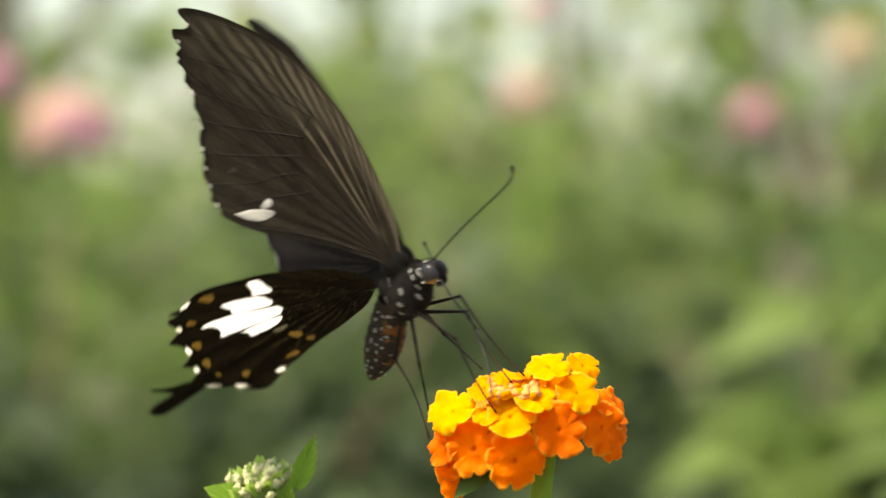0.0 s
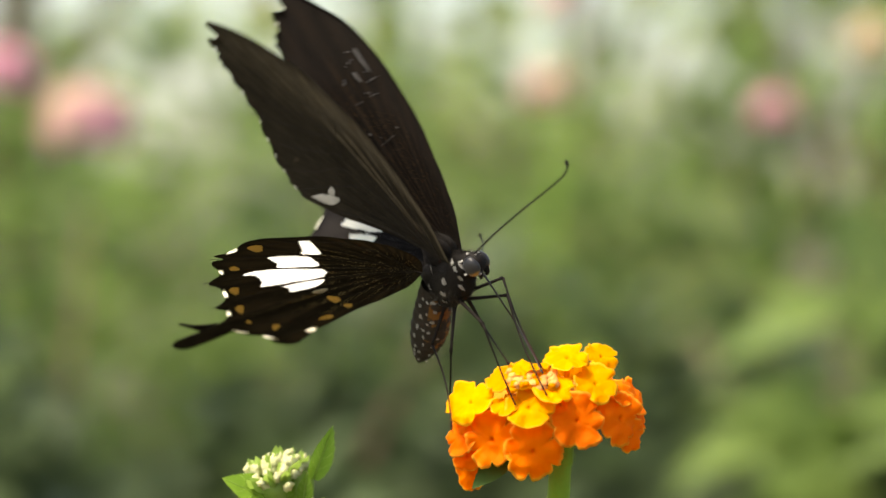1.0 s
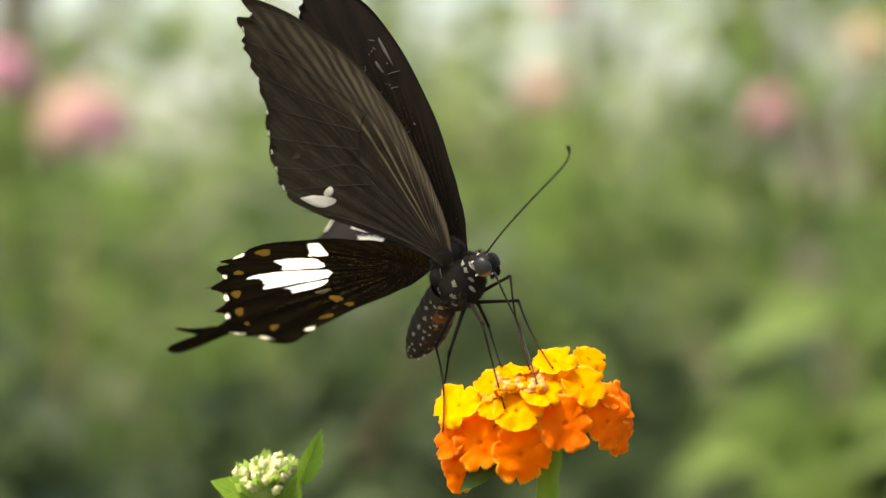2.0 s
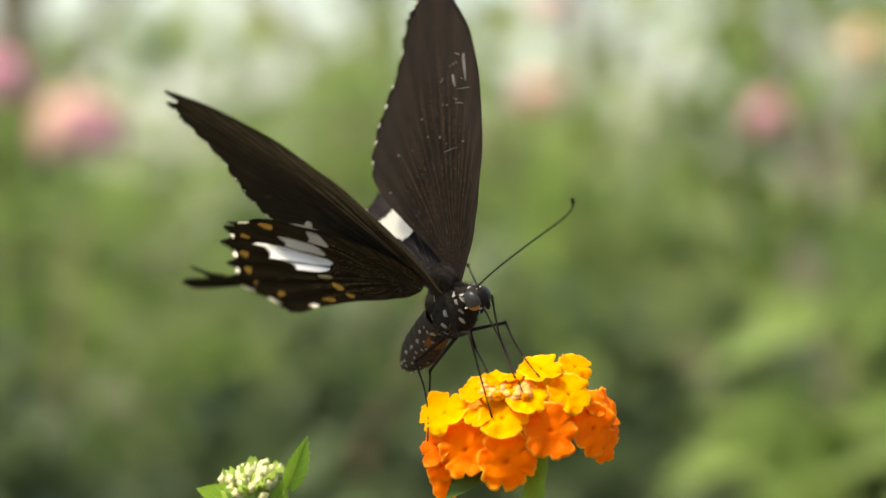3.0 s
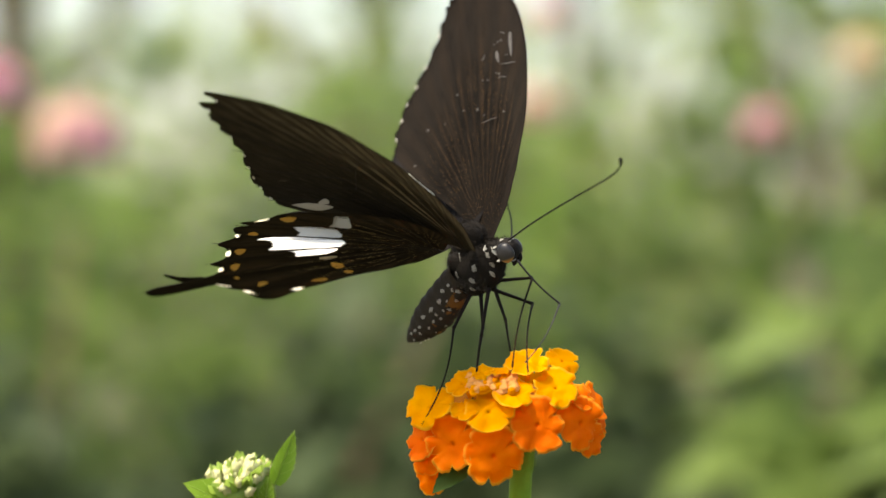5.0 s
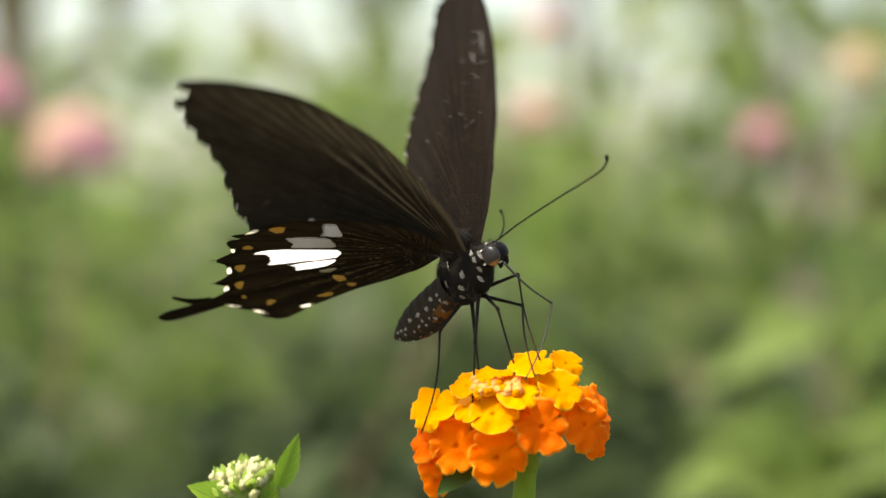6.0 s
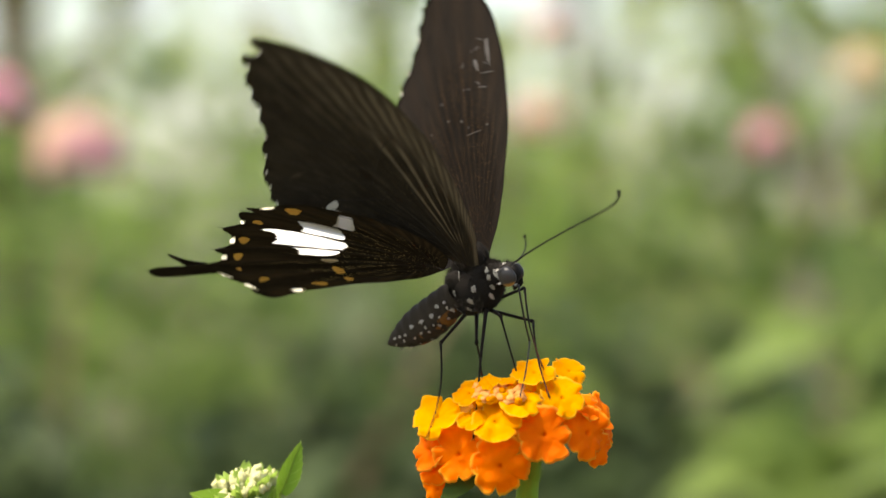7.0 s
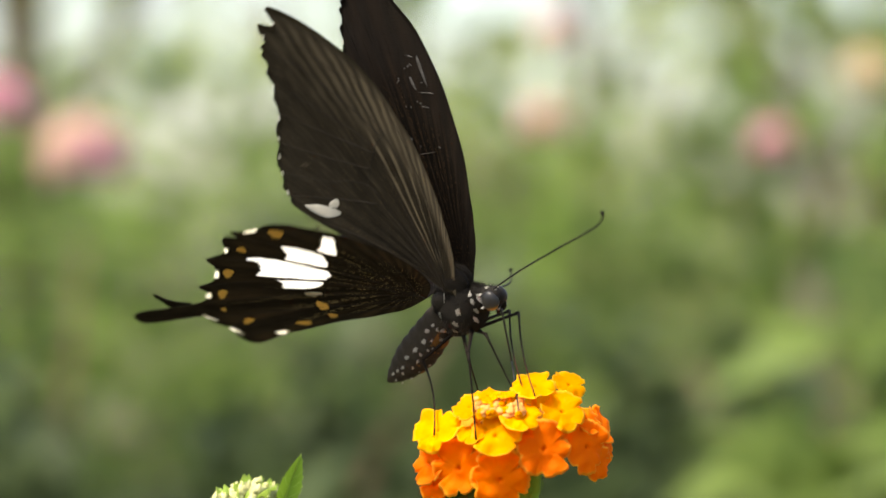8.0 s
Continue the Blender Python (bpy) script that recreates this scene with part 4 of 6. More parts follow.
    for _ in range(420):  # greyish fuzz round the leg bases and along the flank
        p, n = on_blob(centre, radii, rng.choice((-1, 1)) * rng.uniform(60, 140), rng.uniform(-75, -15))
        d = (n * 0.6 + Vector((rng.gauss(-0.4, 0.3), rng.gauss(0, 0.3), rng.gauss(-0.5, 0.3)))).normalized() * rng.uniform(0.4, 1.2)
        w = d.cross(Vector((rng.gauss(0, 1), rng.gauss(0, 1), 1))).normalized() * 0.03
        bm.faces.new([bm.verts.new(q * MM) for q in (p + w, p - w, p + d)])
    part("hair", bm, PALE_HAIR, thorax, "greyish fuzz")
    return thorax


def build_head(parent):
    bm = bmesh.new()
    add_blob(bm, Vector((9.2, 0, -2.0)) * MM, Vector((2.3, 2.3, 2.3)) * MM, None, 16, 12, 0.1)
    add_blob(bm, Vector((7.6, 0, -2.0)) * MM, Vector((1.8, 1.8, 2.2)) * MM, None, 12, 10, 0.1)
    head = part("head", bm, BODY, parent, "black head with white dots")
    for s in (1, -1):
        bm = bmesh.new()
        add_blob(bm, (0, 0, 0), Vector((1.95, 1.20, 2.0)) * MM, None, 28, 20, 0.0)
        eye = part("eye", bm, EYE, head, "glossy grey compound eye")
        eye.location = Vector((9.3, 1.45 * s, -2.2)) * MM
        bm = bmesh.new()
        add_blob(bm, Vector((10.2, 0.9 * s, -4.2)) * MM, Vector((0.6, 0.5, 1.1)) * MM, Matrix.Rotation(radians(30), 3, "Y"), 10, 8, 0.2)
        part("palp", bm, BODY, head, "dark palp")
    dots = []
    for x, y, z in ((8.9, 0.6, 0.3), (10.6, 0.5, -0.3), (7.7, 1.9, -0.6), (7.6, 2.0, -3.2), (10.6, 1.3, -4.0)):
        for s in (1, -1):
            dots.append(((x, y * s, z), (0.2, 0.5 * s, 0.8), 0.26, 0.20, 0))
    body_spots(dots, head, BODY_WHITE, "grey-white dot")
    rng = random.Random(8)
    bm = bmesh.new()
    for _ in range(260):
        p, n = on_blob((9.0, 0, -2.0), (2.4, 1.6, 2.4), rng.uniform(0, 360), rng.uniform(-70, 90))
        d = (n + Vector((rng.gauss(0, 0.3), rng.gauss(0, 0.3), rng.gauss(0, 0.3)))).normalized() * rng.uniform(0.5, 1.1)
        w = d.cross(Vector((0.3, 0.7, 1))).normalized() * 0.03
        bm.faces.new([bm.verts.new(q * MM) for q in (p + w, p - w, p + d)])
    part("hair", bm, HAIR, head)
    return head


def abdomen_radius(s):
    """Slim at the joint, fullest past the middle, tapering to a blunt point."""
    s = max(0.0, min(1.0, s))
    return 3.75 * (0.76 + 0.26 * math.sin(math.pi * s ** 0.9)) * max(0.0, 1 - max(0, (s - 0.45) / 0.55) ** 2.2) ** 0.72


def build_abdomen(parent):
    """Runs from its joint along -x."""
    bm = bmesh.new()
    rows, sides = 88, 48
    rings = []
    for i in range(rows + 1):
        s = i / rows
        r = abdomen_radius(s) * (1 + 0.03 * math.cos(2 * math.pi * s * 8))
        ring = []
        for k in range(sides):
            a = 2 * math.pi * k / sides
            ring.append(bm.verts.new(Vector((-21.3 * s + 0.6, r * 0.95 * math.cos(a), r * 1.02 * math.sin(a) - 0.8 * math.sin(math.pi * s))) * MM))
        rings.append(ring)
    for i, (a, b) in enumerate(zip(rings, rings[1:])):
        for k in range(sides):
            f = bm.faces.new((a[k], b[k], b[(k + 1) % sides], a[(k + 1) % sides]))
            low = 27 <= k <= 46 and 5 < i < 58
            f.material_index = 1 if low and noise.noise(Vector((i * 0.13, k * 0.20, 2))) + 0.5 * noise.noise(Vector((i * 0.4, k * 0.6, 5))) > -0.16 + 0.006 * i + 0.028 * abs(k - 37) else 0
    bmesh.ops.remove_doubles(bm, verts=bm.verts, dist=1e-7)
    ab = part("abdomen", bm, [ABDOMEN, BELLY], parent, "dark abdomen with rows of white dots")
    dots = []
    for i in range(8):
        s = 0.10 + 0.105 * i
        r = abdomen_radius(s)
        for row, (a, big) in enumerate(((6, 0.50), (-20, 0.30), (-38, 0.34), (-58, 0.26))):
            for side in (1, -1):
                aa = radians(a + 6 * math.sin(i * 2.1 + row))
                n = Vector((0, side * math.cos(aa), math.sin(aa)))
                p = Vector((-21.3 * (s + 0.03 * math.sin(i * 5.3 + row * 2.9)) + 0.6, side * r * 0.95 * math.cos(aa), r * 1.02 * math.sin(aa) - 0.8 * math.sin(math.pi * s)))
                if math.sin(i * 12.9 + row * 7.7) < -0.75:
                    continue
                k = big * 0.95 * (1.25 - 0.70 * s) * (0.6 + 0.6 * abs(math.sin(i * 3.7 + row * 2.1)))
                dots.append((p + n * 0.1, n, k, k * 0.62, 40 * row + 25 * math.sin(i * 4.4)))
    body_spots(dots, ab, BODY_WHITE, "small white dot")
    return ab


def build_antenna(parent, path, name="antenna"):
    bm = bmesh.new()
    line = spline([Vector(p) * MM for p in path], 10)

    def thick(s):
        return (0.17 + 0.20 * max(0, min(1, (s - 0.80) / 0.10)) * (1 if s < 0.98 else 0.6)) * MM

    add_tube(bm, line, thick, 7)
    return part(name, bm, BODY, parent, "thin black antenna with a hooked club")


def build_segment(name, length, r0, r1, mat, parent, bow=0.0, label="", foot=False):
    """A thin limb along +x from its joint."""
    bm = bmesh.new()
    n = 10
    path = [Vector((length * i / n, 0, bow * length * math.sin(math.pi * i / n))) for i in range(n + 1)]
    add_tube(bm, path, lambda s: r0 + (r1 - r0) * s + r0 * 0.35 * (max(0, 1 - s * 12) + max(0, 1 - (1 - s) * 14)), 7)
    if foot:
        for s in (1, -1):
            add_tube(bm, [path[-1], path[-1] + Vector((0.0006, 0.0003 * s, 0.0002))], 0.00005, 4)
    return part(name, bm, mat, parent, label)


butterfly = thing("butterfly", "black swallowtail butterfly with white-patched hindwings, feeding on the flower", "butterfly")
thorax = build_thorax(butterfly)
head_part = build_head(butterfly)
abdomen = build_abdomen(butterfly)
near_forewing, far_forewing = build_forewing(-1, butterfly), build_forewing(1, butterfly)
near_hindwing, far_hindwing = build_hindwing(-1, butterfly), build_hindwing(1, butterfly)
near_antenna = build_antenna(butterfly, [(0, 0, 0), (7.7, -1.0, 2.8), (17.7, -2.5, 5.8), (25.7, -3.7, 8.0), (30.2, -4.3, 9.5), (31.9, -4.5, 10.8), (32.2, -4.5, 12.0)])
far_antenna = build_antenna(butterfly, [(0, 0, 0), (8, 0, -0.4), (18, 0, -0.5), (26, 0, -0.2), (30, 0, 0.6), (31.4, 0, 1.6), (31.6, 0, 2.2)])
JOINTED = {}  # name: joint on the body, lengths, ways the knee points
LEG_BEND = {  # the way each knee points: seconds, direction on the body
    "near_fore": [(0, 0.13, 0.99, -0.03), (1, 0.63, 0.69, 0.34), (1.5, 0.18, 0.97, -0.17), (3, 0.03, 0.99, -0.15), (3.5, 0.02, 0.94, -0.35), (4, 0.31, 0.87, -0.38), (4.5, 0.17, 0.89, -0.43), (6, 0.14, 0.91, -0.40), (6.5, 0.33, 0.92, -0.22), (7, 0.35, 0.90, -0.27), (7.5, 0.43, 0.87, 0.23), (8, 0.52, 0.84, 0.14)],
    "far_fore": [(0, 0.55, 0.67, 0.50), (0.5, 0.67, 0.68, 0.28), (1, 0.50, 0.82, 0.26), (1.5, 0.59, 0.75, 0.30), (3, 0.45, 0.87, 0.20), (3.5, 0.65, 0.76, 0.01), (4, 0.78, 0.61, -0.12), (4.5, 0.68, 0.72, -0.13), (6, 0.52, 0.85, 0.01), (6.5, 0.53, 0.85, 0.03), (7, 0.55, 0.83, 0.06), (7.5, 0.35, 0.92, 0.17), (8, 0.46, 0.88, -0.13)],
    "near_mid": [(0, 0.85, 0.26, 0.45), (0.5, 0.84, -0.29, 0.45), (1, 0.77, -0.26, 0.58), (1.5, 0.63, -0.35, 0.69), (3, 0.69, -0.29, 0.66), (3.5, 0.84, -0.37, 0.40), (4, 0.66, -0.57, 0.49), (4.5, 0.64, -0.58, 0.51), (6, 0.61, -0.67, 0.43), (6.5, 0.41, -0.71, 0.57), (7, 0.45, -0.64, 0.63), (7.5, 0.53, -0.45, 0.72), (8, 0.48, -0.49, 0.73)],
    "far_mid": [(0, -0.52, 0.70, -0.49), (0.5, -0.57, 0.60, -0.56), (1, -0.56, 0.52, -0.65), (1.5, -0.40, 0.45, -0.80), (3, -0.46, 0.32, -0.83), (3.5, -0.73, 0.43, -0.54), (4, -0.32, 0.68, -0.66), (4.5, 0.92, 0.32, 0.24), (6, 0.79, -0.47, 0.40), (6.5, 0.71, -0.46, 0.54), (7, 0.60, -0.47, 0.65), (7.5, 0.60, -0.27, 0.76), (8, 0.51, -0.45, 0.73)],
    "near_hind": [(0, -0.95, 0.06, -0.30), (0.5, -0.99, 0.05, -0.13), (1, -0.97, -0.11, -0.24), (1.5, -0.95, -0.03, -0.30), (3, -0.95, -0.32, 0.00), (3.5, -0.97, 0.11, -0.21), (4, -0.68, -0.35, 0.65), (4.5, -0.87, -0.32, 0.38), (6, -0.12, -0.65, 0.75), (6.5, -0.74, -0.39, 0.55), (7, -0.86, -0.30, 0.41), (7.5, -0.97, -0.23, -0.12), (8, -0.97, -0.14, -0.18)],
    "far_hind": [(0, 0.60, -0.74, -0.29), (0.5, -0.47, 0.87, 0.16), (1, 0.62, -0.78, -0.08), (1.5, 0.52, -0.86, 0.01), (3, 0.43, -0.90, 0.11), (3.5, -0.77, 0.19, 0.60), (4, 0.39, -0.83, -0.40), (4.5, 0.52, -0.80, -0.31), (6, 0.47, -0.79, -0.39), (6.5, 0.48, -0.83, -0.29), (7, 0.46, -0.86, -0.22), (7.5, 0.79, -0.56, -0.23), (8, 0.62, -0.77, -0.15)],
}
for key, hip, l1, l2 in (("near_fore", (1.3, -0.5, -8.1), 9.9, 23.1),
                         ("far_fore", (1.3, 1.2, -7.4), 8.0, 21.5),
                         ("near_mid", (2.5, -1.8, -8.0), 10.6, 16.7),
                         ("far_mid", (1.4, 1.2, -8.8), 7.4, 16.0),
                         ("near_hind", (-2.3, -1.3, -8.0), 8.4, 20.4),
                         ("far_hind", (-0.9, -0.5, -8.8), 9.6, 15.1)):
    thigh = build_segment("leg", l1 * MM, 0.42 * MM, 0.28 * MM, LEG, butterfly, 0, "thin black jointed leg")
    shin = build_segment("shin", l2 * MM, 0.23 * MM, 0.13 * MM, LEG, thigh, -0.06 if "hind" in key else -0.03, foot=True)
    JOINTED[key] = (Vector(hip) * MM, l1 * MM, l2 * MM, LEG_BEND[key], thigh, shin)
upper = build_segment("proboscis", 12.2 * MM, 0.21 * MM, 0.17 * MM, PROBOSCIS, butterfly, -0.05, "thin curved brown proboscis")
lower = build_segment("proboscis_tip", 17.0 * MM, 0.17 * MM, 0.11 * MM, PROBOSCIS, upper, 0.05)
# the way the proboscis bows: aside while reaching, forwards while probing
PROBOSCIS_BEND = [(0, -0.38, 0.89, -0.26), (0.5, 0.96, 0.20, 0.18), (1, -0.62, 0.67, -0.41), (1.5, -0.50, 0.68, -0.53), (3, -0.67, 0.60, -0.44), (3.5, 0.31, 0.91, -0.26), (4, 0.94, 0.34, -0.08), (4.5, 0.05, 0.90, -0.43), (6, 0.42, 0.83, -0.36), (6.5, -0.03, 0.86, -0.51), (7, -0.37, 0.73, -0.57), (7.5, -0.40, 0.70, -0.59), (8, -0.55, 0.58, -0.60)]
JOINTED["proboscis"] = (Vector((10.8, -0.8, -4.3)) * MM, 12.2 * MM, 17.0 * MM, PROBOSCIS_BEND, upper, lower)


# where each foot stands on the flower head: seconds, column, row on the lens's grid
FEET = {
    "near_fore": (-0.0177, [(0, 876, 668), (1, 905, 706), (1.5, 934, 654), (3, 938, 656), (3.5, 935, 656), (4, 941, 661), (4.5, 938, 661), (6, 945, 660), (6.5, 962, 631), (7, 967, 686), (7.5, 942, 660), (8, 942, 658)]),
    "far_fore": (-0.0131, [(0, 899, 658), (0.5, 899, 658), (1, 897, 659), (1.5, 897, 658), (3, 897, 659), (3.5, 900, 660), (4, 899, 660), (4.5, 899, 660), (6, 956, 635), (6.5, 957, 634), (7, 956, 634), (7.5, 940, 637), (8, 920, 640)]),
    "near_mid": (-0.0158, [(0, 850, 721), (0.5, 854, 724), (1, 851, 723), (1.5, 852, 726), (3, 857, 727), (3.5, 853, 725), (4, 837, 759), (4.5, 836, 768), (6, 836, 764), (6.5, 838, 763), (7, 836, 760), (7.5, 839, 733), (8, 841, 734)]),
    "far_mid": (-0.0103, [(0, 825, 646), (0.5, 843, 650), (1, 841, 655), (1.5, 846, 654), (3, 849, 649), (3.5, 851, 645), (4, 911, 644), (4.5, 934, 715), (6, 926, 686), (6.5, 927, 684), (7, 925, 684), (7.5, 923, 686), (8, 923, 682)]),
    "near_hind": (-0.0123, [(0, 734, 765), (0.5, 737, 767), (1, 742, 767), (1.5, 747, 766), (3, 746, 769), (3.5, 767, 724), (4, 754, 756), (4.5, 758, 760), (6, 752, 759), (6.5, 752, 760), (7, 756, 757), (7.5, 765, 759), (8, 769, 728)]),
    "far_hind": (0.0057, [(0, 737, 745), (0.5, 738, 739), (1, 738, 744), (1.5, 738, 746), (3, 738, 741), (3.5, 738, 746), (4, 854, 654), (4.5, 855, 653), (6, 853, 663), (6.5, 853, 652), (7, 854, 654), (7.5, 849, 657), (8, 848, 663)]),
    "proboscis": (-0.0164, [(0, 843, 695), (0.5, 906, 685), (1, 898, 668), (1.5, 908, 682), (3, 910, 684), (3.5, 921, 688), (4, 944, 691), (4.5, 938, 636), (6, 930, 668), (6.5, 916, 682), (7, 916, 684), (7.5, 913, 684), (8, 914, 683)]),
}

BODY_ROWS = [  # seconds, place, turn
    (0, -0.01152, -0.00185, 0.94542, 17.5, -15.9, -46.4),
    (0.1, -0.00883, -0.00184, 0.94567, 17.0, -16.3, -46.0),
    (0.2, -0.00904, -0.00179, 0.94717, 15.1, -17.2, -43.3),
    (0.3, -0.00730, -0.00173, 0.94705, 13.8, -18.4, -39.6),
    (0.4, -0.00645, -0.00172, 0.94785, 15.4, -18.1, -38.9),
    (0.5, -0.00639, -0.00178, 0.94779, 18.3, -15.7, -41.8),
    (0.6, -0.00668, -0.00176, 0.94655, 18.7, -18.1, -41.3),
    (0.7, -0.00658, -0.00176, 0.94612, 19.3, -18.9, -41.8),
    (0.8, -0.00771, -0.00182, 0.94679, 20.9, -16.8, -44.3),
    (0.9, -0.00712, -0.00189, 0.94671, 22.7, -13.5, -47.2),
    (1, -0.00681, -0.00195, 0.94594, 24.0, -10.8, -49.1),
    (1.1, -0.00619, -0.00189, 0.94441, 20.6, -12.7, -47.0),
    (1.2, -0.00662, -0.00187, 0.94384, 19.9, -12.8, -46.2),
    (1.3, -0.00468, -0.00185, 0.94283, 21.6, -11.9, -44.1),
    (1.4, -0.00423, -0.00183, 0.94367, 23.5, -10.9, -42.4),
    (1.5, -0.00397, -0.00186, 0.94362, 24.3, -9.5, -42.8),
    (1.6, -0.00483, -0.00182, 0.94480, 23.0, -15.1, -43.7),
    (1.7, -0.00432, -0.00182, 0.94510, 22.9, -15.4, -43.8),
    (2.05, -0.00261, -0.00187, 0.94597, 21.9, -13.8, -46.2),
    (2.45, -0.00137, -0.00193, 0.94399, 20.7, -12.0, -49.0),
    (2.8, -0.00147, -0.00199, 0.94406, 19.7, -10.3, -51.5),
    (2.9, -0.00125, -0.00199, 0.94321, 20.0, -9.6, -51.2),
    (3, -0.00113, -0.00203, 0.94189, 22.3, -8.1, -52.2),
    (3.1, -0.00066, -0.00199, 0.94386, 22.7, -9.1, -50.7),
    (3.2, -0.00139, -0.00190, 0.94435, 21.2, -12.5, -47.5),
    (3.3, -0.00153, -0.00186, 0.94660, 19.9, -14.8, -46.2),
    (3.4, -0.00042, -0.00186, 0.94772, 19.2, -15.0, -46.6),
    (3.5, -0.00032, -0.00185, 0.94786, 18.5, -15.5, -45.9),
    (3.6, 0.00219, -0.00177, 0.94821, 18.4, -17.5, -42.0),
    (3.7, 0.00313, -0.00174, 0.94850, 19.3, -17.9, -40.3),
    (3.8, 0.00342, -0.00175, 0.94772, 20.9, -17.2, -40.0),
    (3.9, 0.00438, -0.00175, 0.94710, 21.7, -17.0, -40.1),
    (4, 0.00277, -0.00176, 0.94543, 21.0, -17.8, -41.2),
    (4.1, 0.00230, -0.00174, 0.94707, 20.7, -17.6, -39.9),
    (4.2, 0.00148, -0.00174, 0.94703, 20.5, -16.5, -39.3),
    (4.3, 0.00197, -0.00176, 0.94746, 20.1, -14.5, -40.1),
    (4.4, 0.00202, -0.00179, 0.94814, 19.8, -12.6, -41.4),
    (4.5, 0.00293, -0.00181, 0.94755, 19.5, -11.7, -42.2),
    (4.6, 0.00458, -0.00181, 0.94761, 20.8, -10.6, -41.7),
    (4.7, 0.00540, -0.00180, 0.94782, 20.5, -10.9, -41.1),
    (5.1, 0.00639, -0.00179, 0.94946, 20.0, -11.8, -40.7),
    (5.45, 0.00515, -0.00178, 0.94858, 19.7, -12.5, -40.3),
    (5.8, 0.00591, -0.00176, 0.95070, 19.3, -13.3, -39.9),
    (5.9, 0.00540, -0.00177, 0.95007, 18.9, -14.2, -40.7),
    (6, 0.00319, -0.00179, 0.94800, 18.1, -18.2, -43.3),
    (6.1, 0.00381, -0.00177, 0.94916, 18.0, -17.1, -41.7),
    (6.2, 0.00368, -0.00177, 0.94925, 17.7, -15.9, -41.7),
    (6.3, 0.00431, -0.00178, 0.94932, 17.8, -14.9, -41.7),
    (6.4, 0.00457, -0.00178, 0.94936, 18.5, -12.9, -40.9),
    (6.5, 0.00501, -0.00179, 0.94835, 17.7, -10.8, -40.7),
    (6.6, 0.00599, -0.00175, 0.94806, 17.5, -11.5, -38.7),
    (6.7, 0.00599, -0.00173, 0.94764, 18.7, -10.7, -37.1),
    (6.8, 0.00555, -0.00172, 0.94802, 19.5, -9.7, -35.7),
    (6.9, 0.00453, -0.00172, 0.94837, 19.1, -8.7, -35.5),
    (7, 0.00502, -0.00174, 0.94735, 18.4, -7.2, -36.5),
    (7.1, 0.00397, -0.00175, 0.94699, 18.8, -5.9, -36.4),
    (7.2, 0.00366, -0.00178, 0.94613, 19.1, -5.0, -37.8),
    (7.3, 0.00285, -0.00181, 0.94453, 19.6, -4.1, -39.3),
    (7.4, 0.00241, -0.00182, 0.94438, 19.9, -3.7, -39.8),
    (7.5, 0.00027, -0.00181, 0.94346, 19.7, -5.1, -39.6),
    (7.6, 0.00060, -0.00177, 0.94553, 21.9, -7.7, -37.5),
    (7.7, 0.00023, -0.00176, 0.94606, 22.3, -9.1, -37.0),
    (7.8, 0.00089, -0.00177, 0.94461, 22.0, -8.4, -37.8),
    (7.9, 0.00129, -0.00180, 0.94450, 22.4, -6.3, -38.6),
    (8, 0.00212, -0.00184, 0.94569, 23.0, -5.1, -40.4),
]
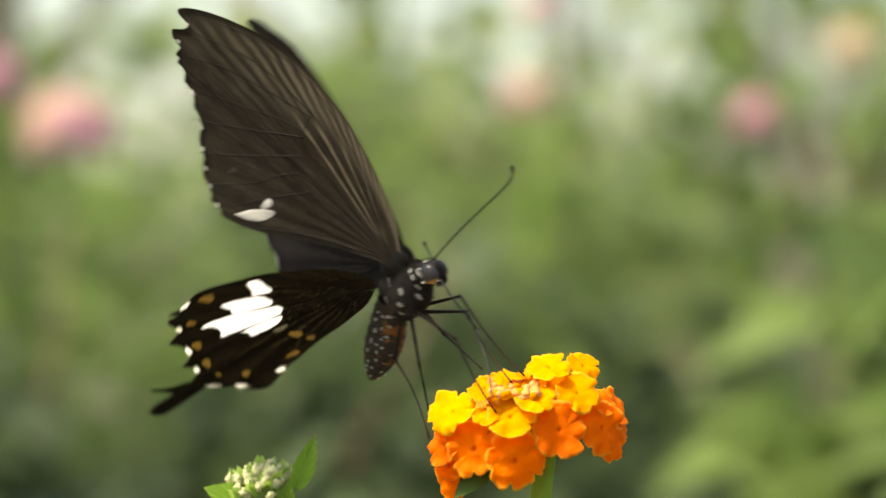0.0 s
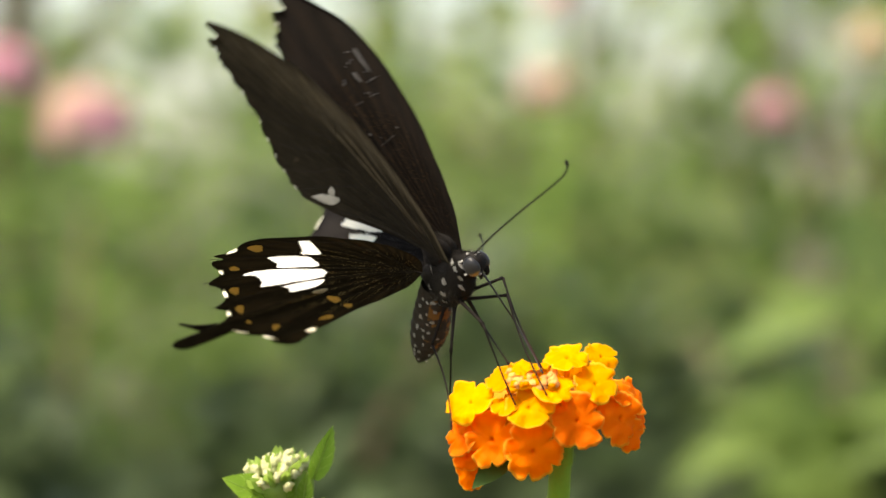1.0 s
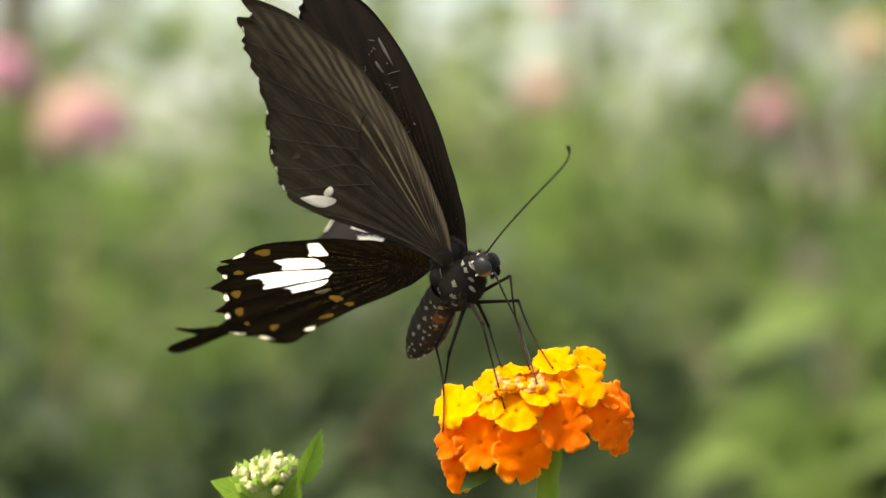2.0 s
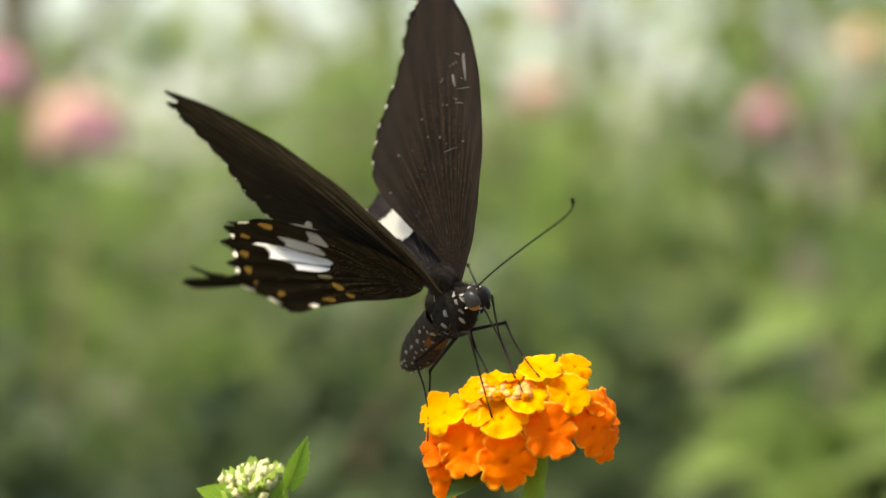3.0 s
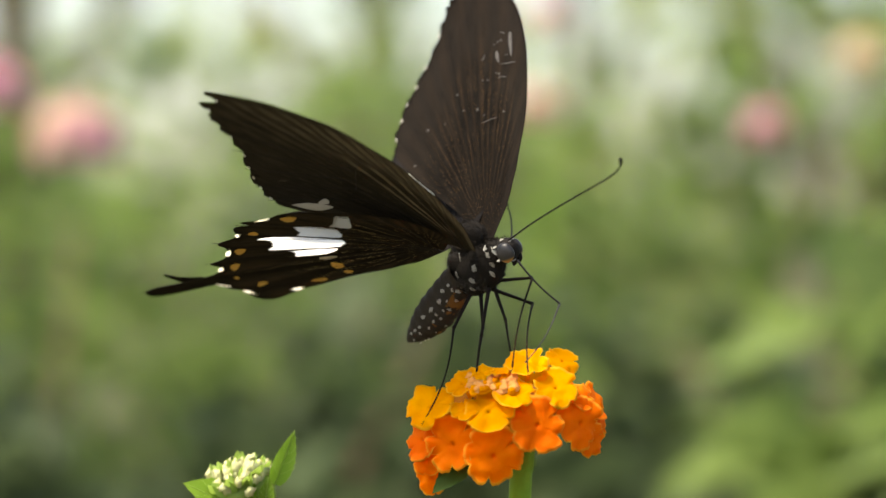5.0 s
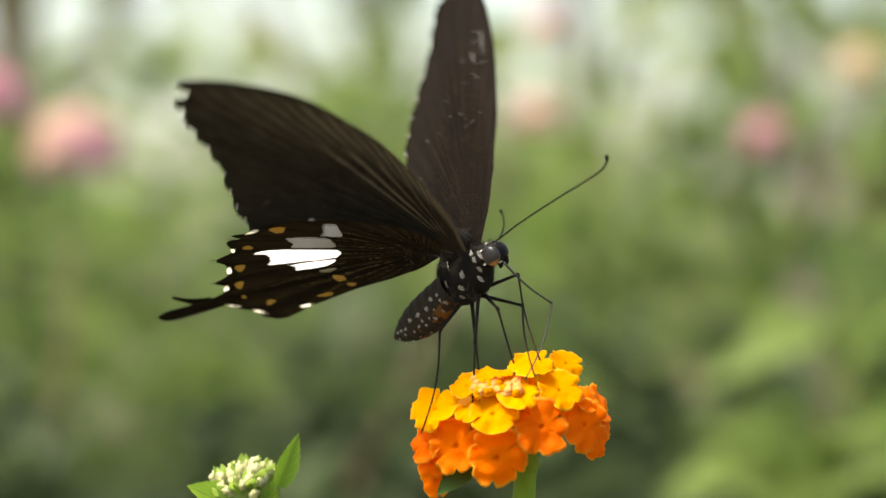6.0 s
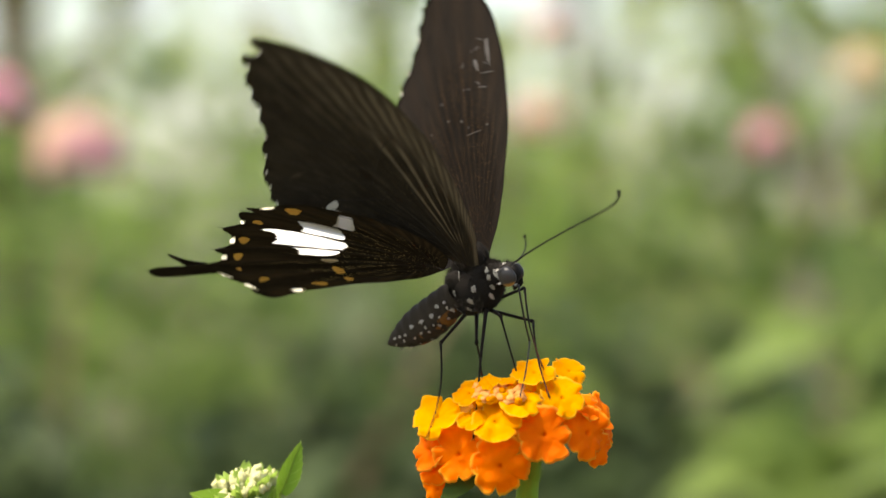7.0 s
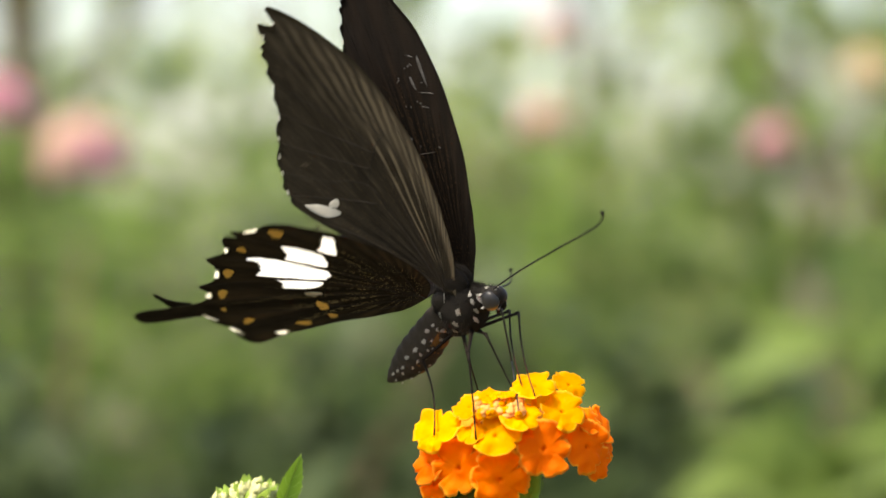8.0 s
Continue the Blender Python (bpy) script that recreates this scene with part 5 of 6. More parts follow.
FOREWING_ROWS = [  # seconds, flap, sweep, twist, hinge
    (0, 82.7, 2.4, -14.4, 0.0011, 0.0003),
    (0.1, 78.7, 2.6, -1.8, 0.0010, 0.0001),
    (0.2, 78.5, 4.8, 3.0, 0.0010, -0.0001),
    (0.3, 66.1, 3.2, 3.1, 0.0009, -0.0004),
    (0.4, 56.4, -1.4, -0.7, 0.0008, -0.0006),
    (0.5, 53.0, -3.9, -7.3, 0.0008, -0.0008),
    (0.6, 55.2, -5.4, -10.0, 0.0012, -0.0007),
    (0.7, 56.7, -5.9, -9.4, 0.0015, -0.0007),
    (0.8, 71.1, -3.2, -7.5, 0.0019, -0.0006),
    (0.9, 83.2, 3.7, -0.9, 0.0023, -0.0006),
    (1, 79.9, 10.4, 10.1, 0.0026, -0.0005),
    (1.1, 67.0, 6.1, 6.7, 0.0022, -0.0007),
    (1.2, 62.0, 1.1, 1.1, 0.0018, -0.0009),
    (1.3, 63.1, -3.2, -6.3, 0.0013, -0.0010),
    (1.4, 67.8, -5.4, -12.1, 0.0009, -0.0012),
    (1.5, 72.3, -6.1, -17.9, 0.0004, -0.0014),
    (1.6, 74.2, -6.7, -12.6, 0.0004, -0.0013),
    (1.7, 75.2, -6.0, -12.9, 0.0004, -0.0011),
    (2, 86.9, 2.2, -3.2, 0.0004, -0.0008),
    (2.25, 68.3, 4.2, 2.2, 0.0004, -0.0005),
    (2.45, 59.8, -0.8, -3.7, 0.0004, -0.0003),
    (2.65, 80.4, 0.2, -3.6, 0.0003, -0.0001),
    (2.8, 75.9, 7.3, 10.7, 0.0003, 0.0001),
    (2.9, 65.6, 6.4, 10.4, 0.0003, 0.0002),
    (3, 60.8, 2.9, 7.9, 0.0003, 0.0003),
    (3.1, 56.0, 2.8, 5.4, 0.0003, -0.0000),
    (3.2, 57.6, -0.8, -0.1, 0.0003, -0.0003),
    (3.3, 67.4, -3.1, -2.7, 0.0003, -0.0007),
    (3.4, 77.5, 1.0, 4.3, 0.0003, -0.0010),
    (3.5, 79.9, 7.3, 16.4, 0.0003, -0.0013),
    (3.6, 63.1, 4.1, 9.6, 0.0007, -0.0011),
    (3.7, 53.8, -1.7, 3.1, 0.0011, -0.0009),
    (3.8, 48.1, -5.9, -2.0, 0.0016, -0.0007),
    (3.9, 48.8, -7.2, -6.0, 0.0020, -0.0005),
    (4, 51.5, -9.6, -9.5, 0.0024, -0.0003),
    (4.1, 52.3, -7.7, -7.4, 0.0019, -0.0003),
    (4.2, 57.1, -7.2, -4.8, 0.0015, -0.0003),
    (4.3, 65.2, -6.4, 0.5, 0.0010, -0.0004),
    (4.4, 78.5, -3.4, 6.9, 0.0006, -0.0004),
    (4.5, 81.6, -0.8, 12.3, 0.0001, -0.0004),
    (4.6, 68.9, 1.5, 10.8, 0.0002, -0.0004),
    (4.7, 65.4, 1.6, 9.4, 0.0004, -0.0003),
    (4.9, 52.1, -2.5, 6.8, 0.0006, -0.0003),
    (5.05, 47.0, -4.5, 2.3, 0.0008, -0.0002),
    (5.2, 57.8, -6.5, -2.1, 0.0010, -0.0002),
    (5.4, 81.9, 3.6, 3.9, 0.0013, -0.0001),
    (5.6, 70.0, 5.7, 7.0, 0.0015, -0.0001),
    (5.8, 52.0, 1.8, -0.7, 0.0018, 0.0000),
    (5.9, 48.7, 2.1, -4.6, 0.0019, 0.0000),
    (6, 54.8, -1.0, -10.2, 0.0021, 0.0001),
    (6.1, 72.4, 0.1, -6.8, 0.0019, 0.0001),
    (6.2, 83.0, -0.4, -1.8, 0.0017, 0.0000),
    (6.3, 85.4, 1.6, 3.2, 0.0016, 0.0000),
    (6.4, 78.1, 7.6, 8.1, 0.0014, -0.0000),
    (6.5, 68.0, 11.9, 9.6, 0.0012, -0.0000),
    (6.6, 58.3, 4.4, 4.3, 0.0012, -0.0000),
    (6.7, 55.8, -1.8, 0.8, 0.0012, -0.0000),
    (6.8, 55.6, -5.4, -1.2, 0.0012, -0.0000),
    (6.9, 55.7, -5.4, -5.0, 0.0012, -0.0000),
    (7, 62.9, -2.8, -13.2, 0.0011, -0.0000),
    (7.1, 71.3, -1.2, -5.6, 0.0015, 0.0000),
    (7.2, 70.4, -0.1, 0.3, 0.0018, 0.0001),
    (7.3, 74.2, 1.8, 3.9, 0.0021, 0.0002),
    (7.4, 69.9, 1.9, 4.1, 0.0024, 0.0003),
    (7.5, 63.9, -1.1, 3.2, 0.0027, 0.0003),
    (7.6, 56.4, -0.9, 3.1, 0.0021, 0.0001),
    (7.7, 57.7, -0.8, 2.9, 0.0014, -0.0001),
    (7.8, 71.1, -0.1, 0.8, 0.0008, -0.0003),
    (7.9, 80.9, 2.0, -1.5, 0.0002, -0.0005),
    (8, 86.7, 3.8, -1.3, -0.0005, -0.0007),
]
FAR_FOREWING_ROWS = [  # seconds, flap, sweep, twist, hinge
    (0, 80.7, 14.4, -20.8, 0.0013, -0.0001),
    (0.1, 76.5, 11.0, -4.1, 0.0013, -0.0003),
    (0.2, 76.4, 14.0, -0.9, 0.0012, -0.0004),
    (0.3, 61.5, 8.8, 3.0, 0.0012, -0.0006),
    (0.4, 52.6, 0.9, -0.7, 0.0012, -0.0008),
    (0.5, 49.6, -2.6, -5.8, 0.0011, -0.0009),
    (0.6, 53.3, -5.0, -11.5, 0.0014, -0.0010),
    (0.7, 54.6, -3.8, -9.3, 0.0016, -0.0011),
    (0.8, 70.0, -3.7, -12.1, 0.0018, -0.0011),
    (0.9, 83.0, 5.7, -5.1, 0.0021, -0.0012),
    (1, 80.4, 11.4, 4.9, 0.0023, -0.0012),
    (1.1, 65.3, 8.5, 3.8, 0.0021, -0.0012),
    (1.2, 60.1, 1.6, 2.0, 0.0019, -0.0012),
    (1.3, 61.1, -4.8, -5.7, 0.0017, -0.0012),
    (1.4, 64.7, -7.8, -6.9, 0.0015, -0.0013),
    (1.5, 68.0, -8.9, -11.2, 0.0013, -0.0013),
    (1.6, 67.9, -8.2, -4.1, 0.0013, -0.0011),
    (1.7, 71.3, -8.5, -9.4, 0.0013, -0.0010),
    (2, 83.5, -1.1, -0.7, 0.0013, -0.0007),
    (2.25, 65.3, 0.7, 2.5, 0.0014, -0.0004),
    (2.45, 57.2, -4.5, -5.1, 0.0014, -0.0001),
    (2.65, 78.0, -3.6, -6.7, 0.0014, 0.0001),
    (2.8, 72.0, 5.4, 6.2, 0.0014, 0.0003),
    (2.9, 62.2, 4.9, 6.0, 0.0014, 0.0004),
    (3, 59.1, -1.4, 1.8, 0.0014, 0.0005),
    (3.1, 55.6, -0.4, -1.1, 0.0014, 0.0001),
    (3.2, 57.4, -3.5, -8.6, 0.0014, -0.0004),
    (3.3, 67.1, -6.1, -15.2, 0.0014, -0.0008),
    (3.4, 77.6, 1.7, -6.8, 0.0014, -0.0013),
    (3.5, 80.6, 8.7, 4.2, 0.0013, -0.0017),
    (3.6, 62.9, 6.0, 0.7, 0.0017, -0.0014),
    (3.7, 53.6, -2.1, -3.2, 0.0021, -0.0011),
    (3.8, 47.9, -8.1, -4.9, 0.0024, -0.0008),
    (3.9, 48.3, -7.8, -5.5, 0.0028, -0.0004),
    (4, 51.0, -11.8, -6.0, 0.0031, -0.0001),
    (4.1, 52.0, -8.6, -5.5, 0.0027, -0.0002),
    (4.2, 57.1, -6.2, -5.3, 0.0024, -0.0003),
    (4.3, 65.4, -6.3, -1.2, 0.0020, -0.0004),
    (4.4, 78.8, 0.3, 4.1, 0.0016, -0.0005),
    (4.5, 82.2, 3.3, 7.4, 0.0012, -0.0006),
    (4.6, 71.0, 5.6, 6.0, 0.0013, -0.0006),
    (4.7, 67.2, 4.1, 4.7, 0.0014, -0.0006),
    (4.9, 53.1, -1.2, 2.7, 0.0016, -0.0006),
    (5.05, 48.2, -4.2, -1.5, 0.0017, -0.0006),
    (5.2, 59.1, -7.3, -5.7, 0.0019, -0.0006),
    (5.4, 83.5, 1.4, 0.7, 0.0021, -0.0006),
    (5.6, 71.8, 2.1, 4.1, 0.0023, -0.0006),
    (5.8, 54.8, -2.7, -2.4, 0.0025, -0.0005),
    (5.9, 51.9, -1.4, -6.8, 0.0026, -0.0005),
    (6, 57.0, -7.3, -12.3, 0.0027, -0.0005),
    (6.1, 74.5, -5.1, -9.3, 0.0025, -0.0005),
    (6.2, 78.5, -5.4, -1.8, 0.0023, -0.0005),
    (6.3, 89.1, -4.8, 1.3, 0.0022, -0.0004),
    (6.4, 79.2, 6.6, 9.7, 0.0020, -0.0004),
    (6.5, 69.6, 9.0, 10.0, 0.0019, -0.0003),
    (6.6, 59.0, 2.4, 5.2, 0.0017, -0.0003),
    (6.7, 56.3, -3.7, 2.5, 0.0014, -0.0004),
    (6.8, 55.1, -6.9, 1.3, 0.0012, -0.0004),
    (6.9, 54.2, -5.8, -0.2, 0.0010, -0.0004),
    (7, 59.9, -1.4, -9.1, 0.0008, -0.0004),
    (7.1, 68.7, 0.9, -2.0, 0.0011, -0.0003),
    (7.2, 68.4, 0.3, 1.6, 0.0015, -0.0001),
    (7.3, 72.6, 4.3, 5.6, 0.0019, 0.0000),
    (7.4, 69.5, 4.1, 2.7, 0.0022, 0.0002),
    (7.5, 63.2, 0.3, 0.8, 0.0026, 0.0003),
    (7.6, 55.7, -0.5, 0.1, 0.0024, 0.0003),
    (7.7, 56.3, -1.7, -0.0, 0.0022, 0.0002),
    (7.8, 69.3, -4.0, -3.0, 0.0019, 0.0001),
    (7.9, 79.0, -4.1, -6.8, 0.0017, 0.0001),
    (8, 84.5, -4.6, -6.4, 0.0015, 0.0000),
]
HINDWING_ROWS = [  # seconds, flap, sweep, twist, hinge
    (0, 29.5, 5.8, -8.6, -0.0053, -0.0007),
    (0.1, 32.0, 1.3, -7.4, -0.0057, 0.0009),
    (0.2, 31.4, 0.5, -9.3, -0.0055, 0.0007),
    (0.3, 32.8, 1.1, -3.6, -0.0037, 0.0010),
    (0.4, 27.9, 1.9, -2.2, -0.0045, 0.0013),
    (0.5, 30.1, -3.1, -5.1, -0.0048, 0.0004),
    (0.6, 34.3, 2.4, -1.2, -0.0038, 0.0007),
    (0.7, 34.1, 3.8, 0.7, -0.0043, 0.0014),
    (0.8, 34.8, 3.6, -3.4, -0.0035, 0.0011),
    (0.9, 41.4, 0.7, -7.0, -0.0033, -0.0010),
    (1, 43.0, 0.1, -6.7, -0.0037, -0.0003),
    (1.1, 40.6, -1.5, -2.3, -0.0024, 0.0001),
    (1.2, 40.8, -2.9, -3.1, -0.0025, 0.0002),
    (1.3, 38.9, 1.3, -0.1, -0.0032, 0.0014),
    (1.4, 38.4, 3.4, -1.4, -0.0033, 0.0012),
    (1.5, 41.2, 1.9, -4.5, -0.0041, 0.0009),
    (1.6, 43.1, -2.1, -0.5, -0.0031, 0.0011),
    (1.7, 40.6, 0.8, -4.2, -0.0032, 0.0004),
    (2, 38.5, -1.0, -4.3, -0.0035, 0.0011),
    (2.3, 43.3, -2.4, -2.4, -0.0034, 0.0014),
    (2.55, 48.0, -2.7, -2.4, -0.0029, 0.0013),
    (2.8, 52.0, -6.8, -0.2, -0.0026, -0.0000),
    (2.9, 46.7, -6.9, 4.5, -0.0017, 0.0000),
    (3, 49.6, -3.7, 2.8, -0.0029, 0.0023),
    (3.1, 38.9, -4.9, -2.3, -0.0037, 0.0004),
    (3.2, 39.3, -0.5, 1.8, -0.0029, -0.0003),
    (3.3, 34.0, -2.7, 2.5, -0.0032, -0.0007),
    (3.4, 35.2, -4.6, -4.0, -0.0053, -0.0004),
    (3.5, 40.2, -4.4, -5.5, -0.0051, -0.0005),
    (3.6, 33.9, -4.7, -1.2, -0.0042, -0.0001),
    (3.7, 32.4, -4.2, -2.3, -0.0043, 0.0008),
    (3.8, 33.7, -3.5, -2.0, -0.0030, 0.0015),
    (3.9, 33.0, -3.1, -0.8, -0.0031, 0.0025),
    (4, 30.3, -6.3, 3.1, -0.0027, 0.0027),
    (4.1, 30.7, -1.1, 1.5, -0.0038, 0.0029),
    (4.2, 35.2, 0.3, 1.3, -0.0038, 0.0021),
    (4.3, 36.5, 0.2, 0.3, -0.0049, 0.0018),
    (4.4, 37.8, -2.4, -2.6, -0.0049, 0.0011),
    (4.5, 39.5, -5.9, -3.7, -0.0053, 0.0010),
    (4.6, 40.6, -5.1, -3.6, -0.0051, 0.0014),
    (4.7, 35.4, -5.3, 0.4, -0.0053, 0.0017),
    (5, 36.7, -6.4, -0.9, -0.0043, 0.0017),
    (5.3, 33.5, -5.5, 0.3, -0.0038, 0.0016),
    (5.55, 41.3, -4.6, -0.6, -0.0032, 0.0016),
    (5.8, 34.0, -2.9, 2.3, -0.0031, 0.0019),
    (5.9, 29.1, -1.4, 1.7, -0.0028, 0.0015),
    (6, 34.9, -5.0, 2.8, -0.0020, 0.0021),
    (6.1, 35.0, 0.9, 3.3, -0.0037, 0.0021),
    (6.2, 30.5, -0.6, 2.6, -0.0042, 0.0018),
    (6.3, 37.3, -2.9, 5.1, -0.0047, 0.0013),
    (6.4, 40.4, -0.1, 1.7, -0.0051, 0.0003),
    (6.5, 44.5, -2.9, -0.1, -0.0044, 0.0006),
    (6.6, 39.6, -2.7, 4.6, -0.0045, 0.0008),
    (6.7, 44.2, -1.2, 3.8, -0.0045, 0.0012),
    (6.8, 43.0, -0.4, 4.1, -0.0034, 0.0009),
    (6.9, 42.6, 0.9, 3.1, -0.0033, 0.0007),
    (7, 43.6, -2.0, 1.9, -0.0043, 0.0014),
    (7.1, 47.0, 2.8, 2.5, -0.0035, 0.0005),
    (7.2, 44.4, 0.8, 2.0, -0.0035, 0.0005),
    (7.3, 47.1, -0.8, 2.3, -0.0034, 0.0008),
    (7.4, 46.6, -0.6, 0.4, -0.0031, 0.0013),
    (7.5, 50.3, -1.4, 2.2, -0.0023, 0.0017),
    (7.6, 40.3, 1.7, -0.1, -0.0030, 0.0010),
    (7.7, 42.5, 2.5, -1.5, -0.0032, 0.0004),
    (7.8, 47.7, -1.6, 1.7, -0.0044, 0.0014),
    (7.9, 46.3, 0.8, 0.9, -0.0043, 0.0009),
    (8, 53.7, -2.6, -5.7, -0.0055, 0.0001),
]
FAR_HINDWING_ROWS = [  # seconds, flap, sweep, twist, hinge
    (0, 83.4, -16.8, -18.0, -0.0050, -0.0004),
    (0.1, 54.0, -2.5, -6.5, -0.0052, 0.0011),
    (0.2, 33.8, 9.3, -1.0, -0.0049, 0.0008),
    (0.3, 36.6, -2.9, -1.2, -0.0029, 0.0010),
    (0.4, 25.8, -7.4, -2.1, -0.0036, 0.0012),
    (0.5, 29.1, -13.9, -6.3, -0.0037, 0.0003),
    (0.6, 33.5, -8.1, -4.9, -0.0030, 0.0007),
    (0.7, 33.4, -6.3, -3.0, -0.0037, 0.0015),
    (0.8, 34.3, -3.6, -4.5, -0.0032, 0.0013),
    (0.9, 55.4, 2.0, -4.3, -0.0032, -0.0007),
    (1, 50.9, 3.9, -2.2, -0.0039, 0.0001),
    (1.1, 41.5, -1.4, -1.9, -0.0025, 0.0003),
    (1.2, 40.4, -8.5, -3.8, -0.0026, 0.0003),
    (1.3, 37.1, -7.0, -3.2, -0.0032, 0.0014),
    (1.4, 35.3, -5.1, -5.5, -0.0033, 0.0010),
    (1.5, 39.2, -4.2, -8.4, -0.0040, 0.0006),
    (1.6, 43.6, -6.9, -4.4, -0.0032, 0.0008),
    (1.7, 43.7, -3.9, -8.1, -0.0034, 0.0002),
    (1.8, 42.4, -6.8, -8.3, -0.0037, 0.0005),
    (1.9, 42.8, -0.3, -2.7, -0.0040, 0.0007),
    (2, 44.8, -0.4, -2.8, -0.0043, 0.0010),
    (2.1, 48.9, -6.2, -8.6, -0.0044, 0.0011),
    (2.3, 47.6, -7.0, -6.8, -0.0047, 0.0014),
    (2.55, 52.9, -7.3, -7.1, -0.0046, 0.0014),
    (2.8, 57.4, -11.4, -5.0, -0.0047, 0.0002),
    (2.9, 49.7, -13.7, -2.9, -0.0040, 0.0003),
    (3, 31.7, -5.2, 0.8, -0.0054, 0.0026),
    (3.1, 31.3, -8.1, -6.9, -0.0057, 0.0008),
    (3.2, 38.7, -6.2, -1.2, -0.0044, 0.0001),
    (3.3, 34.8, -8.5, 0.3, -0.0042, -0.0003),
    (3.4, 40.6, 0.9, 0.2, -0.0057, 0.0001),
    (3.5, 33.4, -0.4, -2.3, -0.0050, -0.0000),
    (3.6, 29.7, -3.5, -0.2, -0.0043, 0.0003),
    (3.7, 28.1, -8.3, -3.5, -0.0045, 0.0010),
    (3.8, 29.2, -11.7, -5.5, -0.0034, 0.0015),
    (3.9, 28.3, -12.9, -5.2, -0.0036, 0.0023),
    (4, 25.5, -16.5, -1.0, -0.0033, 0.0024),
    (4.1, 25.9, -11.5, -2.8, -0.0042, 0.0025),
    (4.2, 30.4, -10.2, -3.2, -0.0040, 0.0017),
    (4.3, 31.7, -8.0, -3.1, -0.0049, 0.0014),
    (4.4, 34.2, -5.8, -3.6, -0.0047, 0.0006),
    (4.5, 38.5, -4.2, -0.9, -0.0049, 0.0005),
    (4.6, 42.5, -10.2, -9.2, -0.0048, 0.0009),
    (4.7, 51.5, -21.0, -15.5, -0.0050, 0.0013),
    (5, 37.2, -14.2, -6.1, -0.0041, 0.0014),
    (5.2, 28.6, -13.6, -5.0, -0.0038, 0.0014),
    (5.3, 39.6, -10.9, -5.5, -0.0036, 0.0014),
    (5.4, 50.5, -9.3, -6.6, -0.0034, 0.0014),
    (5.5, 48.9, -10.7, -7.8, -0.0032, 0.0014),
    (5.55, 42.2, -13.5, -6.1, -0.0031, 0.0014),
    (5.8, 35.0, -12.2, -3.3, -0.0030, 0.0018),
    (5.9, 30.2, -11.9, -3.9, -0.0027, 0.0015),
    (6, 34.7, -15.5, -2.9, -0.0020, 0.0021),
    (6.1, 38.3, -11.1, -2.2, -0.0036, 0.0022),
    (6.2, 31.2, -5.9, -0.8, -0.0040, 0.0020),
    (6.3, 45.2, -10.1, -1.8, -0.0044, 0.0016),
    (6.4, 39.8, -5.4, -3.0, -0.0047, 0.0007),
    (6.5, 45.4, -11.5, -9.8, -0.0040, 0.0011),
    (6.6, 39.8, -14.1, -6.7, -0.0041, 0.0011),
    (6.7, 44.3, -13.5, -8.7, -0.0042, 0.0013),
    (6.8, 43.0, -15.5, -10.6, -0.0031, 0.0009),
    (6.9, 42.6, -15.7, -12.6, -0.0030, 0.0005),
    (7, 43.5, -18.9, -13.6, -0.0041, 0.0010),
    (7.1, 46.9, -12.5, -11.6, -0.0034, 0.0002),
    (7.2, 44.3, -11.7, -10.9, -0.0034, 0.0003),
    (7.3, 47.0, -11.8, -11.8, -0.0034, 0.0007),
    (7.4, 46.5, -11.3, -13.6, -0.0032, 0.0013),
    (7.5, 50.2, -11.8, -9.2, -0.0025, 0.0018),
    (7.6, 38.8, -8.7, -10.3, -0.0031, 0.0011),
    (7.7, 38.4, -7.8, -11.8, -0.0032, 0.0005),
    (7.8, 42.4, -11.9, -8.7, -0.0043, 0.0015),
    (7.9, 40.9, -8.1, -9.5, -0.0041, 0.0010),
    (8, 48.2, -7.8, -16.2, -0.0052, 0.0002),
]
ABDOMEN_ROWS = [  # seconds, droop, swing
    (0, -39, 6),
    (0.5, -22, -3),
    (1, -43, 3),
    (1.5, -37, 3),
    (3, -26, 3),
    (3.5, -40, -3),
    (4, -13, -3),
    (4.5, -34, -6),
    (6, -14, 3),
    (6.5, -34, 0),
    (7, -22, -3),
    (7.5, -31, 9),
    (8, -34, -12),
]
ANTENNA_ROWS = [  # seconds, dip, swing
    (0, 2, 0),
    (0.5, 0, -2),
    (1, 0, 10),
    (1.5, -4, 4),
    (3, 0, 14),
    (3.5, 4, 4),
    (4, 6, 4),
    (4.5, 2, 4),
    (6, 10, 6),
    (6.5, 2, 4),
    (7, 0, -2),
    (7.5, -2, 8),
    (8, -2, 6),
]
FAR_ANTENNA_ROWS = [  # seconds, way it points
    (0, -0.709, 0.704, 0.043),
    (1.5, -0.691, 0.709, -0.139),
    (3, -0.791, 0.609, -0.053),
    (3.5, -0.650, 0.750, 0.119),
    (4, -0.549, 0.834, 0.054),
    (4.5, -0.593, 0.805, -0.005),
    (6, -0.544, 0.835, 0.081),
    (6.5, -0.546, 0.838, -0.012),
    (7, -0.480, 0.871, -0.102),
    (7.5, -0.533, 0.830, -0.167),
    (8, -0.543, 0.806, -0.238),
]


def wing_pose(hinge, side, flap, sweep, twist):
    """The wing's pose on the body: raised by flap, swept back and twisted; the right wing mirrors the left."""
    turn = Matrix.Rotation(radians(flap) * side, 4, "X") @ Matrix.Rotation(radians(sweep) * side, 4, "Z") @ Matrix.Rotation(radians(twist), 4, "Y")
    return Matrix.Translation((hinge.x, hinge.y * side, hinge.z)) @ turn


